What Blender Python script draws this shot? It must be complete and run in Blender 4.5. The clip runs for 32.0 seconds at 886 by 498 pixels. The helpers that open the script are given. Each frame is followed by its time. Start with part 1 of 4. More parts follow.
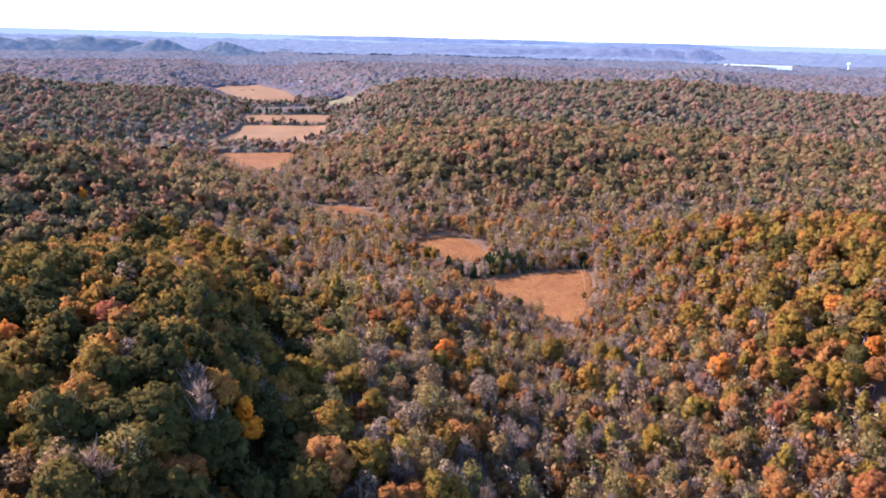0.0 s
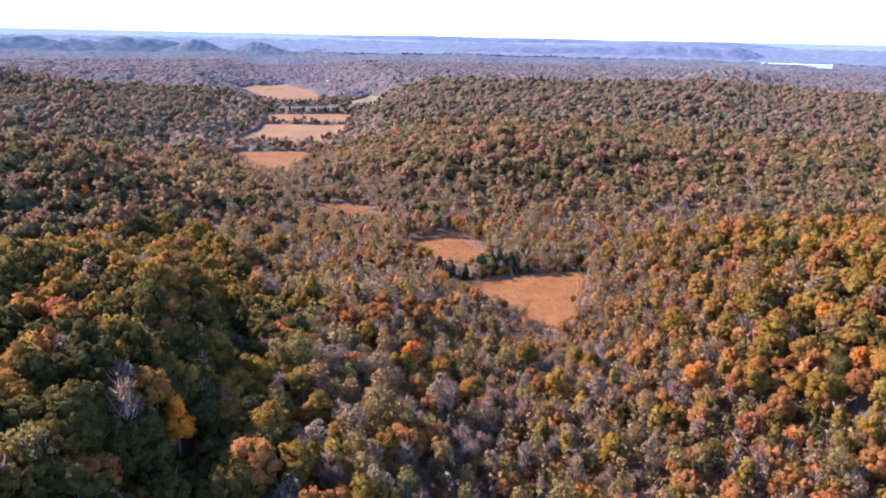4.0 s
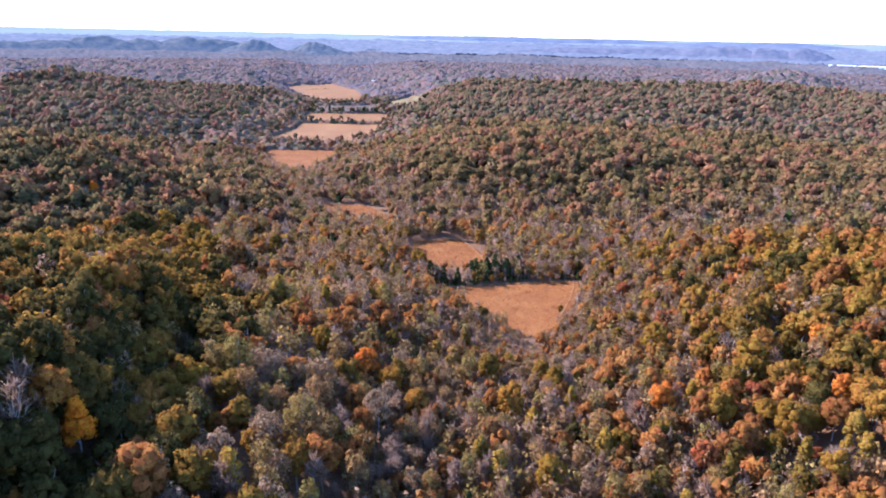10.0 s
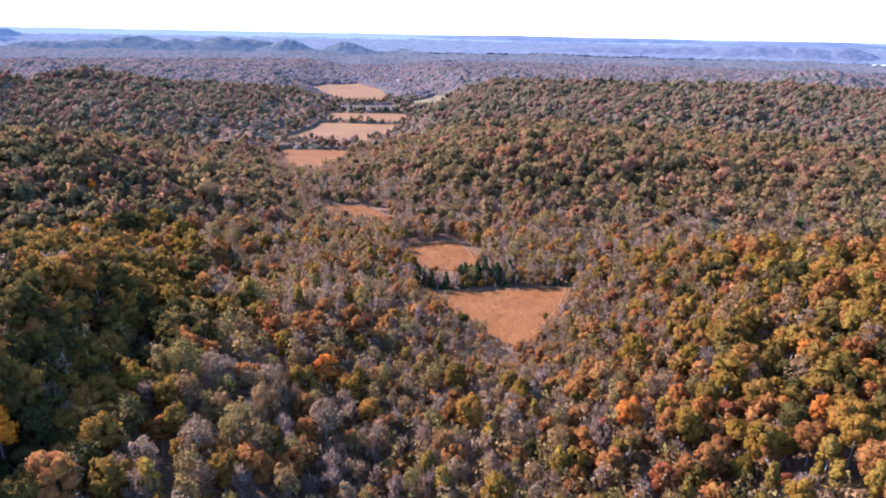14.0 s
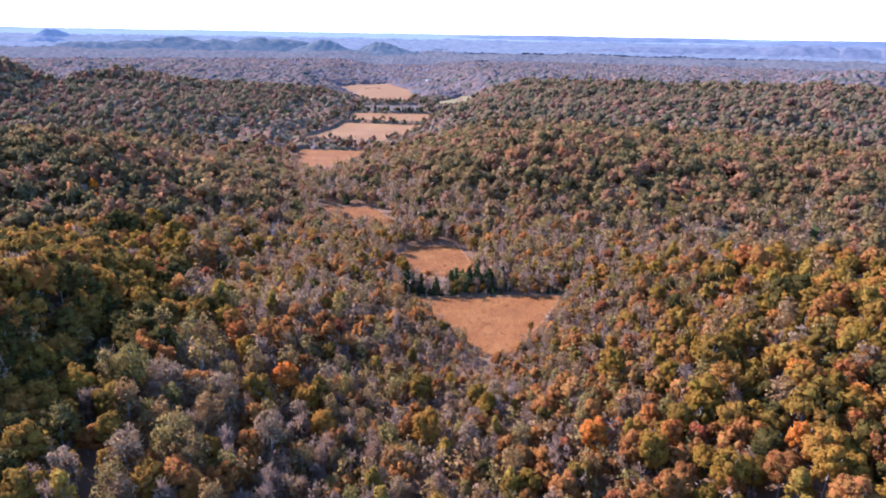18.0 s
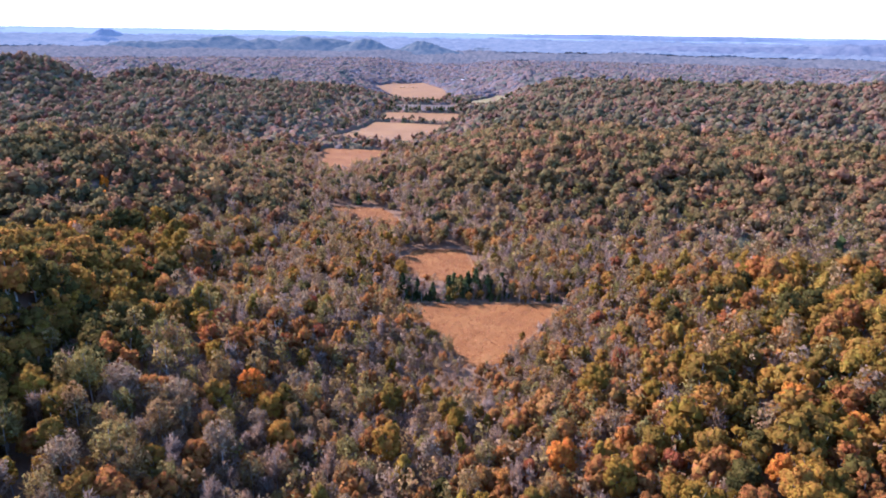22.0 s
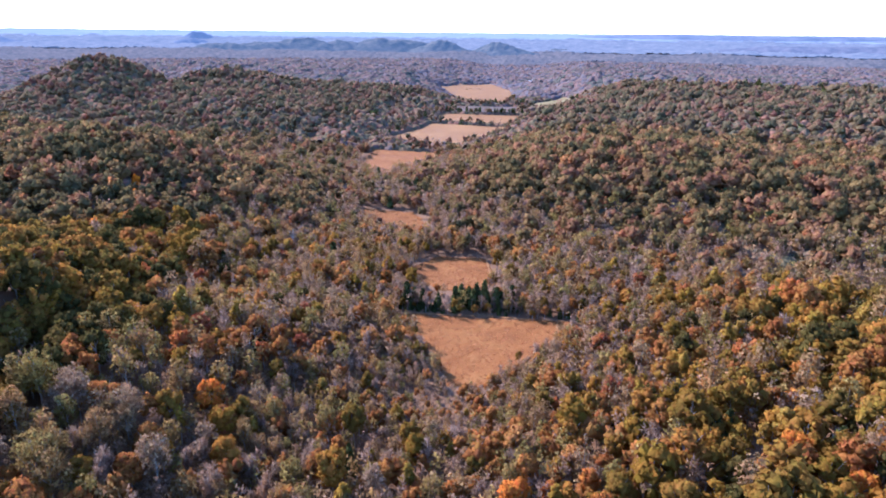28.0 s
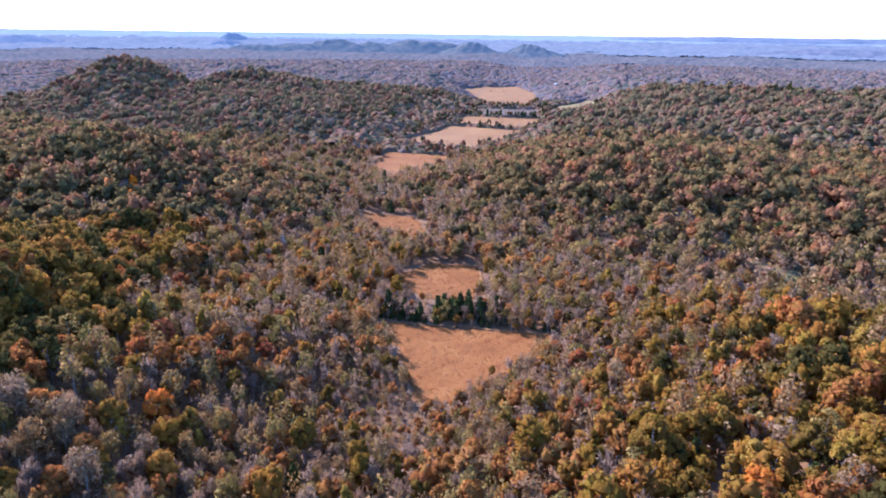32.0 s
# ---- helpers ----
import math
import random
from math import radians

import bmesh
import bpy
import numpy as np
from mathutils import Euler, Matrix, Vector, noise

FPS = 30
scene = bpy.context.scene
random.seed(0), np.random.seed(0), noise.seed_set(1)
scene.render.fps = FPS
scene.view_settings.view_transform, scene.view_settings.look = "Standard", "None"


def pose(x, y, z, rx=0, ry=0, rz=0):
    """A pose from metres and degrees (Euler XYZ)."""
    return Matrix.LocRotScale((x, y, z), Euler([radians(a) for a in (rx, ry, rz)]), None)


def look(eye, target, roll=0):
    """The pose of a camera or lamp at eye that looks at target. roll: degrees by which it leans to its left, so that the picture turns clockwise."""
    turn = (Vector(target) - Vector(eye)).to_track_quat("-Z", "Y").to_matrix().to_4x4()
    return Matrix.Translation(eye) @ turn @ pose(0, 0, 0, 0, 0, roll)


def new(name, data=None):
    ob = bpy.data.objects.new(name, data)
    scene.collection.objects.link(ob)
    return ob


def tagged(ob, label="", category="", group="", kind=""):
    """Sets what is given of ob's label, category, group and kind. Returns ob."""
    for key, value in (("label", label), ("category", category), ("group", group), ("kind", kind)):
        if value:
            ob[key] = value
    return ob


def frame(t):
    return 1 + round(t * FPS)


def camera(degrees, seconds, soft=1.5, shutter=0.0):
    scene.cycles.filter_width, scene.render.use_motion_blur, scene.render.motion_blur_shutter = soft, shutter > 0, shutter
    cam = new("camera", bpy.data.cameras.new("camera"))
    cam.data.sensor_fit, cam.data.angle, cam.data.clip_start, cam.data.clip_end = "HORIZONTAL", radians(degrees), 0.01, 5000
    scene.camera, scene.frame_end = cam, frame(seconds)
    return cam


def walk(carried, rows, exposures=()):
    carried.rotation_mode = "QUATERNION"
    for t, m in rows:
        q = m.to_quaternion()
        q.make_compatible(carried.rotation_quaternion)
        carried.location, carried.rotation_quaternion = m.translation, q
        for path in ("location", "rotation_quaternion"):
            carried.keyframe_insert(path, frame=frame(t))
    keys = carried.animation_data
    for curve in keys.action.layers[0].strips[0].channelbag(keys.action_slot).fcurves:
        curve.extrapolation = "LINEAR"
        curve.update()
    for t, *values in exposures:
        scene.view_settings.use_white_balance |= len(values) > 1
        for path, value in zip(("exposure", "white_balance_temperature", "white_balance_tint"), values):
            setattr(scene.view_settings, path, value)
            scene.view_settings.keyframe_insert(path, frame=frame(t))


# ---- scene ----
import itertools

cam = camera(67.7, 32.0, soft=1.85)
PATH = [
    (0, (-32.57, -2.391, 129.586), (-32.384, -0.495, 128.979), 1.4),
    (0.5, (-29.604, -2.431, 129.643), (-29.43, -0.533, 129.036), 1.4),
    (1, (-26.578, -2.424, 129.703), (-26.418, -0.526, 129.095), 1.4),
    (1.5, (-23.483, -2.354, 129.747), (-23.336, -0.454, 129.138), 1.3),
    (2, (-20.365, -2.2, 129.787), (-20.231, -0.3, 129.177), 1.3),
    (2.5, (-17.298, -2.008, 129.829), (-17.178, -0.107, 129.219), 1.3),
    (3, (-14.294, -1.806, 129.882), (-14.186, 0.096, 129.272), 1.3),
    (3.5, (-11.288, -1.525, 129.925), (-11.193, 0.378, 129.314), 1.2),
    (5.5, (0.557, -0.132, 130.124), (0.598, 1.772, 129.512), 1.3),
    (6, (3.536, 0.365, 130.148), (3.562, 2.269, 129.536), 1.3),
    (6.5, (6.543, 0.942, 130.16), (6.555, 2.846, 129.547), 1.2),
    (7, (9.564, 1.559, 130.18), (9.561, 3.463, 129.567), 1.3),
    (7.5, (12.522, 2.24, 130.207), (12.504, 4.144, 129.594), 1.3),
    (8, (15.445, 2.955, 130.236), (15.414, 4.859, 129.622), 1.2),
    (8.5, (18.405, 3.719, 130.246), (18.359, 5.622, 129.633), 1.2),
    (9, (21.327, 4.563, 130.253), (21.267, 6.466, 129.641), 1.3),
    (9.5, (24.245, 5.462, 130.268), (24.171, 7.364, 129.655), 1.3),
    (10, (27.213, 6.448, 130.294), (27.125, 8.349, 129.681), 1.2),
    (10.5, (30.252, 7.475, 130.322), (30.15, 9.376, 129.709), 1.2),
    (11, (33.301, 8.552, 130.347), (33.186, 10.452, 129.734), 1.2),
    (11.5, (36.316, 9.678, 130.371), (36.187, 11.577, 129.758), 1.2),
    (12, (39.295, 10.889, 130.397), (39.153, 12.787, 129.784), 1.2),
    (12.5, (42.284, 12.163, 130.398), (42.132, 14.06, 129.784), 1.2),
    (13, (45.285, 13.446, 130.417), (45.12, 15.342, 129.803), 1.2),
    (13.5, (48.303, 14.737, 130.432), (48.125, 16.632, 129.817), 1.1),
    (14, (51.285, 16.072, 130.446), (51.094, 17.965, 129.83), 1.1),
    (14.5, (54.243, 17.49, 130.471), (54.04, 19.382, 129.856), 1.1),
    (16.5, (66.102, 23.535, 130.661), (65.848, 25.421, 130.044), 1.1),
    (17, (69.015, 25.094, 130.686), (68.746, 26.978, 130.07), 1.0),
    (17.5, (71.894, 26.666, 130.71), (71.608, 28.546, 130.092), 1.0),
    (18, (74.652, 28.226, 130.72), (74.35, 30.104, 130.102), 1.0),
    (18.5, (77.381, 29.822, 130.726), (77.063, 31.697, 130.108), 0.9),
    (19, (80.138, 31.495, 130.734), (79.803, 33.367, 130.115), 0.9),
    (19.5, (82.836, 33.231, 130.748), (82.485, 35.1, 130.129), 1.0),
    (20, (85.475, 34.975, 130.754), (85.108, 36.84, 130.133), 1.0),
    (20.5, (88.094, 36.759, 130.755), (87.712, 38.621, 130.134), 0.9),
    (21, (90.733, 38.589, 130.746), (90.336, 40.448, 130.124), 1.0),
    (21.5, (93.395, 40.453, 130.726), (92.982, 42.308, 130.104), 1.0),
    (22, (96.048, 42.395, 130.712), (95.618, 44.246, 130.09), 0.9),
    (22.5, (98.647, 44.356, 130.707), (98.203, 46.204, 130.084), 0.9),
    (23, (101.218, 46.267, 130.705), (100.757, 48.111, 130.082), 0.8),
    (23.5, (103.74, 48.172, 130.711), (103.263, 50.012, 130.087), 0.8),
    (24, (106.186, 50.082, 130.707), (105.693, 51.917, 130.084), 0.9),
    (24.5, (108.627, 52.026, 130.686), (108.117, 53.858, 130.064), 0.8),
    (25, (111.044, 54.04, 130.658), (110.517, 55.866, 130.037), 0.8),
    (25.5, (113.409, 56.138, 130.623), (112.864, 57.959, 130.002), 0.8),
    (27.5, (122.83, 64.836, 130.428), (122.204, 66.631, 129.806), 0.7),
    (28, (125.174, 67.08, 130.371), (124.52, 68.865, 129.749), 0.6),
    (28.5, (127.503, 69.321, 130.312), (126.82, 71.095, 129.689), 0.5),
    (29, (129.816, 71.576, 130.271), (129.107, 73.34, 129.647), 0.5),
    (29.5, (132.094, 73.864, 130.266), (131.372, 75.623, 129.645), 0.4),
    (30, (134.408, 76.173, 130.304), (133.682, 77.93, 129.683), 0.5),
    (30.5, (136.754, 78.454, 130.37), (136.024, 80.209, 129.748), 0.5),
    (31, (139.098, 80.67, 130.437), (138.364, 82.424, 129.817), 0.6),
    (31.5, (141.392, 82.856, 130.498), (140.652, 84.607, 129.879), 0.6),
    (32, (143.629, 85.037, 130.559), (142.883, 86.787, 129.941), 0.7),
]
walk(cam, [(t, look(eye, target, roll)) for t, eye, target, roll in PATH], exposures=[(0, 2.0, 4790, 17), (32, 1.88, 4520, 15)])

# ---- light ----
SUN_EL = 33.5                                   # degrees above the level
SUN_DIR = Vector((-0.93, 0.36, 0.0)).normalized()
sun_way = Vector((SUN_DIR.x * math.cos(radians(SUN_EL)), SUN_DIR.y * math.cos(radians(SUN_EL)), math.sin(radians(SUN_EL))))
world = bpy.data.worlds.new("sky")
scene.world = world
world.use_nodes = True
wn = world.node_tree.nodes
sky = wn.new("ShaderNodeTexSky")
sky.sky_type = "NISHITA"
sky.sun_disc = False
sky.sun_elevation = radians(SUN_EL)
sky.sun_rotation = math.atan2(sun_way.x, sun_way.y)
sky.altitude = 250
sky.dust_density = 0.3
sky.ozone_density = 2.0
wn["Background"].inputs["Strength"].default_value = 0.145
world.node_tree.links.new(sky.outputs["Color"], wn["Background"].inputs["Color"])
sun_data = bpy.data.lights.new("sun", "SUN")
sun_data.energy = 5.0
sun_data.angle = radians(0.55)
sun_data.color = (1.0, 0.775, 0.575)
sun = new("sun", sun_data)
sun.matrix_world = look(sun_way * 100, (0, 0, 0))


# ---- materials ----
def node_material(name):
    m = bpy.data.materials.new(name)
    m.use_nodes = True
    nt = m.node_tree
    return m, nt, nt.nodes["Principled BSDF"], nt.nodes["Material Output"]


def ramp(nt, stops):
    r = nt.nodes.new("ShaderNodeValToRGB")
    while len(r.color_ramp.elements) < len(stops):
        r.color_ramp.elements.new(0.5)
    for e, (p, c) in zip(r.color_ramp.elements, stops):
        e.position, e.color = p, (*c, 1)
    return r


def noise_node(nt, scale, detail=4.0, rough=0.55):
    co = nt.nodes.new("ShaderNodeNewGeometry")
    n = nt.nodes.new("ShaderNodeTexNoise")
    n.inputs["Scale"].default_value, n.inputs["Detail"].default_value, n.inputs["Roughness"].default_value = scale, detail, rough
    nt.links.new(co.outputs["Position"], n.inputs["Vector"])
    return n


def maths(nt, op, a, b=0.0):
    x = nt.nodes.new("ShaderNodeMath")
    x.operation = op
    for socket, v in ((x.inputs[0], a), (x.inputs[1], b)):
        if isinstance(v, (int, float)):
            socket.default_value = v
        else:
            nt.links.new(v, socket)
    return x.outputs[0]


def leaf_material(name, stops, translucent=0.44, spread=0.2, shared=False, fleck=1.2):
    """Leaves: one tree's own shade out of the kind's range, each spray a little off it."""
    m, nt, bsdf, out = node_material(name)
    own = nt.nodes.new("ShaderNodeAttribute")
    own.attribute_name = "tint"
    info = nt.nodes.new("ShaderNodeObjectInfo")
    cell = nt.nodes.new("ShaderNodeTexVoronoi")
    cell.inputs["Scale"].default_value = 0.115
    nt.links.new(nt.nodes.new("ShaderNodeNewGeometry").outputs["Position"], cell.inputs["Vector"])
    lone = nt.nodes.new("ShaderNodeSeparateColor")
    nt.links.new(cell.outputs["Color"], lone.inputs[0])
    pick = maths(nt, "ADD", maths(nt, "MULTIPLY", own.outputs["Fac"], 0.5), maths(nt, "MULTIPLY", lone.outputs[0], 0.5)) if shared else maths(nt, "FRACT", maths(nt, "ADD", own.outputs["Fac"], info.outputs["Random"]))
    col = ramp(nt, stops)
    nt.links.new(pick, col.inputs["Fac"])
    geo = nt.nodes.new("ShaderNodeNewGeometry")
    lum = maths(nt, "ADD", maths(nt, "MULTIPLY", geo.outputs["Random Per Island"], spread * 2), 1.0 - spread)
    hsv = nt.nodes.new("ShaderNodeHueSaturation")
    nt.links.new(col.outputs["Color"], hsv.inputs["Color"])
    speck = noise_node(nt, 2.9, 2.0, 0.7)
    nt.links.new(maths(nt, "MULTIPLY", lum, maths(nt, "ADD", maths(nt, "MULTIPLY", speck.outputs["Fac"], fleck), 1.16 - fleck / 2)), hsv.inputs["Value"])
    nt.links.new(maths(nt, "ADD", maths(nt, "MULTIPLY", maths(nt, "FRACT", maths(nt, "MULTIPLY", geo.outputs["Random Per Island"], 7.3)), 0.03), 0.485), hsv.inputs["Hue"])
    nt.links.new(hsv.outputs["Color"], bsdf.inputs["Base Color"])
    bsdf.inputs["Roughness"].default_value = 0.95
    bsdf.inputs["Specular IOR Level"].default_value = 0.0 if shared else 0.04
    relief = nt.nodes.new("ShaderNodeBump")
    relief.inputs["Strength"].default_value, relief.inputs["Distance"].default_value = 1.0, (3.5 if shared else 0.5)
    nt.links.new(maths(nt, "MULTIPLY", maths(nt, "MULTIPLY", cell.outputs["Distance"], cell.outputs["Distance"]), -1.0) if shared else speck.outputs["Fac"], relief.inputs["Height"])
    nt.links.new(relief.outputs["Normal"], bsdf.inputs["Normal"])
    tr = nt.nodes.new("ShaderNodeBsdfTranslucent")
    nt.links.new(hsv.outputs["Color"], tr.inputs["Color"])
    mx = nt.nodes.new("ShaderNodeMixShader")
    mx.inputs[0].default_value = translucent
    nt.links.new(bsdf.outputs[0], mx.inputs[1])
    nt.links.new(tr.outputs[0], mx.inputs[2])
    nt.links.new(mx.outputs[0], out.inputs["Surface"])
    return m


def rough_material(name, stops, scale=0.3, fine=3.0, bump=0.3, rough=0.9, distance=0.2):
    """A mottled, rough surface: broad patches and a fine grain, with relief."""
    m, nt, bsdf, _ = node_material(name)
    broad, grain = noise_node(nt, scale, 5.0, 0.6), noise_node(nt, fine, 3.0)
    col = ramp(nt, stops)
    nt.links.new(maths(nt, "ADD", maths(nt, "MULTIPLY", broad.outputs["Fac"], 0.65), maths(nt, "MULTIPLY", grain.outputs["Fac"], 0.35)), col.inputs["Fac"])
    nt.links.new(col.outputs["Color"], bsdf.inputs["Base Color"])
    bsdf.inputs["Roughness"].default_value = rough
    bsdf.inputs["Specular IOR Level"].default_value = 0.105
    b = nt.nodes.new("ShaderNodeBump")
    b.inputs["Strength"].default_value, b.inputs["Distance"].default_value = bump, distance
    nt.links.new(grain.outputs["Fac"], b.inputs["Height"])
    nt.links.new(b.outputs["Normal"], bsdf.inputs["Normal"])
    return m


def haze_glow_material(name, dark, light, glow, strength, scale):
    """Far distance as a plain backdrop: the haze of miles of air is put in as a faint glow."""
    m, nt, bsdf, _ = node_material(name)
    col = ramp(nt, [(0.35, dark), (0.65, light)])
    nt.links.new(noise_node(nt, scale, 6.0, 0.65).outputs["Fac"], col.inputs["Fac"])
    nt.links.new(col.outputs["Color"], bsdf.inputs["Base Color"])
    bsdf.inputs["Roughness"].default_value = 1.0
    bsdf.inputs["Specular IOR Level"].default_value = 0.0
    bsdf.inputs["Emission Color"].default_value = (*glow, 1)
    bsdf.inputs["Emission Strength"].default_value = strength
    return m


OLIVE = leaf_material("olive_oak_leaves", [(0.0, (0.125, 0.079, 0.015)), (0.35, (0.17, 0.099, 0.017)), (0.7, (0.216, 0.114, 0.02)), (1.0, (0.275, 0.124, 0.024))])
GREEN = leaf_material("green_oak_leaves", [(0.0, (0.05, 0.042, 0.012)), (0.5, (0.075, 0.058, 0.015)), (1.0, (0.115, 0.076, 0.017))])
OCHRE = leaf_material("golden_oak_leaves", [(0.0, (0.185, 0.107, 0.015)), (0.35, (0.222, 0.122, 0.017)), (0.7, (0.265, 0.132, 0.02)), (1.0, (0.305, 0.142, 0.025))])
RUST = leaf_material("rust_oak_leaves", [(0.0, (0.21, 0.086, 0.023)), (0.5, (0.265, 0.106, 0.027)), (1.0, (0.295, 0.136, 0.036))])
FLAME = leaf_material("maple_leaves", [(0.0, (0.22, 0.068, 0.03)), (0.35, (0.3, 0.105, 0.028)), (0.7, (0.36, 0.145, 0.027)), (1.0, (0.34, 0.17, 0.05))])
GOLD = leaf_material("golden_leaves", [(0.0, (0.22, 0.14, 0.024)), (0.5, (0.3, 0.18, 0.026)), (1.0, (0.28, 0.175, 0.034))])
TWIG = leaf_material("bare_twigs", [(0.0, (0.2025, 0.135, 0.0972)), (0.4, (0.252, 0.1665, 0.1215)), (0.75, (0.279, 0.1638, 0.0972)), (1.0, (0.297, 0.2052, 0.1548))], 0.3, 0.25)
THIN = leaf_material("thin_tan_leaves", [(0.0, (0.18, 0.135, 0.0378)), (0.25, (0.2295, 0.1548, 0.0486)), (0.5, (0.2565, 0.1422, 0.054)), (0.75, (0.2295, 0.1458, 0.072)), (1.0, (0.243, 0.1575, 0.1008))], 0.3, 0.25)
WHITE_TWIG = leaf_material("white_sycamore_twigs", [(0.0, (0.62, 0.57, 0.52)), (1.0, (0.7, 0.66, 0.6))], 0.2, 0.2)
# colours of the farther woods, greyed to put distance haze into them
MAUVE = leaf_material("far_hazed_bare_crowns", [(0.0, (0.15, 0.118, 0.1)), (0.5, (0.185, 0.14, 0.118)), (1.0, (0.205, 0.146, 0.114))], 0.4, 0.1, fleck=0.6)
FAR_CANOPY = leaf_material("far_hazed_canopy", [(0.0, (0.0426, 0.0478, 0.0385)), (0.3, (0.0662, 0.0612, 0.0498)), (0.5, (0.104, 0.0668, 0.0546)), (0.7, (0.0711, 0.0642, 0.069)), (1.0, (0.0852, 0.0763, 0.0852))], 0.0, 0.0, True)
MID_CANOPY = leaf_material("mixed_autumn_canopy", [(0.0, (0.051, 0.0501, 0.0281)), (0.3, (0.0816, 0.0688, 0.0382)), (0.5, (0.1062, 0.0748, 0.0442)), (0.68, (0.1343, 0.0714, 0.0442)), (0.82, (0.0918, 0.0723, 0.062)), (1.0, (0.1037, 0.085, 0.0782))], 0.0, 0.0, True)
MID_OLIVE = leaf_material("hazed_oak_leaves", [(0.0, (0.115, 0.085, 0.032)), (0.5, (0.16, 0.108, 0.04)), (1.0, (0.215, 0.125, 0.05))], 0.45, 0.14, fleck=0.8)
MID_GREEN = leaf_material("hazed_green_oak_leaves", [(0.0, (0.075, 0.066, 0.03)), (1.0, (0.125, 0.092, 0.037))], 0.45, 0.14, fleck=0.8)
MID_RUST = leaf_material("hazed_rust_leaves", [(0.0, (0.19, 0.094, 0.045)), (1.0, (0.25, 0.125, 0.06))], 0.45, 0.14, fleck=0.8)
MID_FLAME = leaf_material("hazed_maple_leaves", [(0.0, (0.26, 0.098, 0.042)), (1.0, (0.31, 0.15, 0.05))], 0.45, 0.14, fleck=0.8)
FAR_OLIVE = leaf_material("far_hazed_oak_crowns", [(0.0, (0.1, 0.09, 0.046)), (0.5, (0.16, 0.118, 0.06)), (1.0, (0.215, 0.128, 0.072))], 0.55, 0.1, fleck=0.5)
FAR_RUST = leaf_material("far_hazed_rust_crowns", [(0.0, (0.18, 0.096, 0.06)), (1.0, (0.235, 0.128, 0.078))], 0.55, 0.1, fleck=0.5)
FAR_FLAME = leaf_material("far_hazed_maple_crowns", [(0.0, (0.21, 0.105, 0.064)), (1.0, (0.25, 0.14, 0.078))], 0.55, 0.1, fleck=0.5)
BRIGHT_GOLD = leaf_material("bright_gold_leaves", [(0.0, (0.54, 0.185, 0.012)), (1.0, (0.6, 0.22, 0.016))])
BRIGHT_ORANGE = leaf_material("bright_orange_leaves", [(0.0, (0.4, 0.125, 0.018)), (1.0, (0.43, 0.16, 0.024))])
DEEP_RED = leaf_material("deep_red_leaves", [(0.0, (0.25, 0.07, 0.03)), (1.0, (0.29, 0.095, 0.038))])
EVERGREEN = leaf_material("cedar_needles", [(0.0, (0.035, 0.04, 0.013)), (1.0, (0.07, 0.074, 0.022))], 0.12)
GRASS = leaf_material("tall_dry_grass", [(0.0, (0.245, 0.0994, 0.0431)), (0.5, (0.312, 0.141, 0.0616)), (1.0, (0.394, 0.212, 0.0986))], 0.4)
BARK = rough_material("grey_bark", [(0.3, (0.17, 0.145, 0.12)), (0.7, (0.33, 0.29, 0.25))], 2.0, 9.0, 0.4)
PALE_BARK = rough_material("pale_sycamore_bark", [(0.3, (0.2, 0.175, 0.15)), (0.7, (0.38, 0.34, 0.3))], 1.0, 6.0, 0.3)
LITTER = rough_material("leaf_litter", [(0.25, (0.095, 0.05, 0.027)), (0.5, (0.145, 0.08, 0.043)), (0.75, (0.19, 0.11, 0.06))], 0.05, 1.2, 0.6, distance=0.5)
HAY = rough_material("dry_field_grass", [(0.3, (0.112, 0.041, 0.0095)), (0.5, (0.165, 0.062, 0.0145)), (0.7, (0.21, 0.096, 0.025))], 0.06, 1.6, 0.45, distance=0.3)
STRAW = rough_material("pale_hay_field", [(0.3, (0.135, 0.062, 0.021)), (0.5, (0.182, 0.089, 0.031)), (0.7, (0.225, 0.122, 0.043))], 0.02, 0.6, 0.5, distance=0.4)
MEADOW = rough_material("green_pasture", [(0.3, (0.128, 0.102, 0.0375)), (0.7, (0.203, 0.15, 0.0675))], 0.02, 0.5, 0.4, distance=0.4)
FALLOW = rough_material("grey_fallow_field", [(0.3, (0.075, 0.052, 0.04)), (0.7, (0.12, 0.085, 0.064))], 0.02, 0.5, 0.4, distance=0.4)
TRACK = rough_material("worn_field_track", [(0.3, (0.19, 0.085, 0.03)), (0.7, (0.24, 0.13, 0.055))], 0.2, 2.0, 0.3)
WHITE_METAL = rough_material("white_metal_roof", [(0.3, (0.72, 0.73, 0.74)), (0.7, (0.82, 0.82, 0.82))], 0.02, 0.4, 0.05, 0.4)
GREY_WALL = rough_material("weathered_wall", [(0.3, (0.36, 0.34, 0.32)), (0.7, (0.5, 0.48, 0.45))], 0.3, 3.0, 0.1, 0.7)
DARK_GAP = rough_material("dark_opening", [(0.3, (0.02, 0.02, 0.02)), (0.7, (0.04, 0.04, 0.04))], 0.5, 3.0, 0.05, 0.6)
# no lamps: the blue glow of these far surfaces stands in for haze
FAR_WOODS = haze_glow_material("far_woods", (0.045, 0.042, 0.038), (0.10, 0.08, 0.072), (0.10, 0.115, 0.165), 0.205, 0.05)
FAR_PLAIN = haze_glow_material("far_plain", (0.06, 0.06, 0.068), (0.11, 0.10, 0.10), (0.16, 0.2, 0.29), 0.237, 0.016)
FAR_SKYLINE = haze_glow_material("far_skyline", (0.07, 0.075, 0.085), (0.10, 0.10, 0.11), (0.27, 0.315, 0.46), 0.312, 0.006)
FAR_HILL = haze_glow_material("far_wooded_hill", (0.03, 0.036, 0.034), (0.085, 0.075, 0.062), (0.085, 0.11, 0.175), 0.274, 0.03)
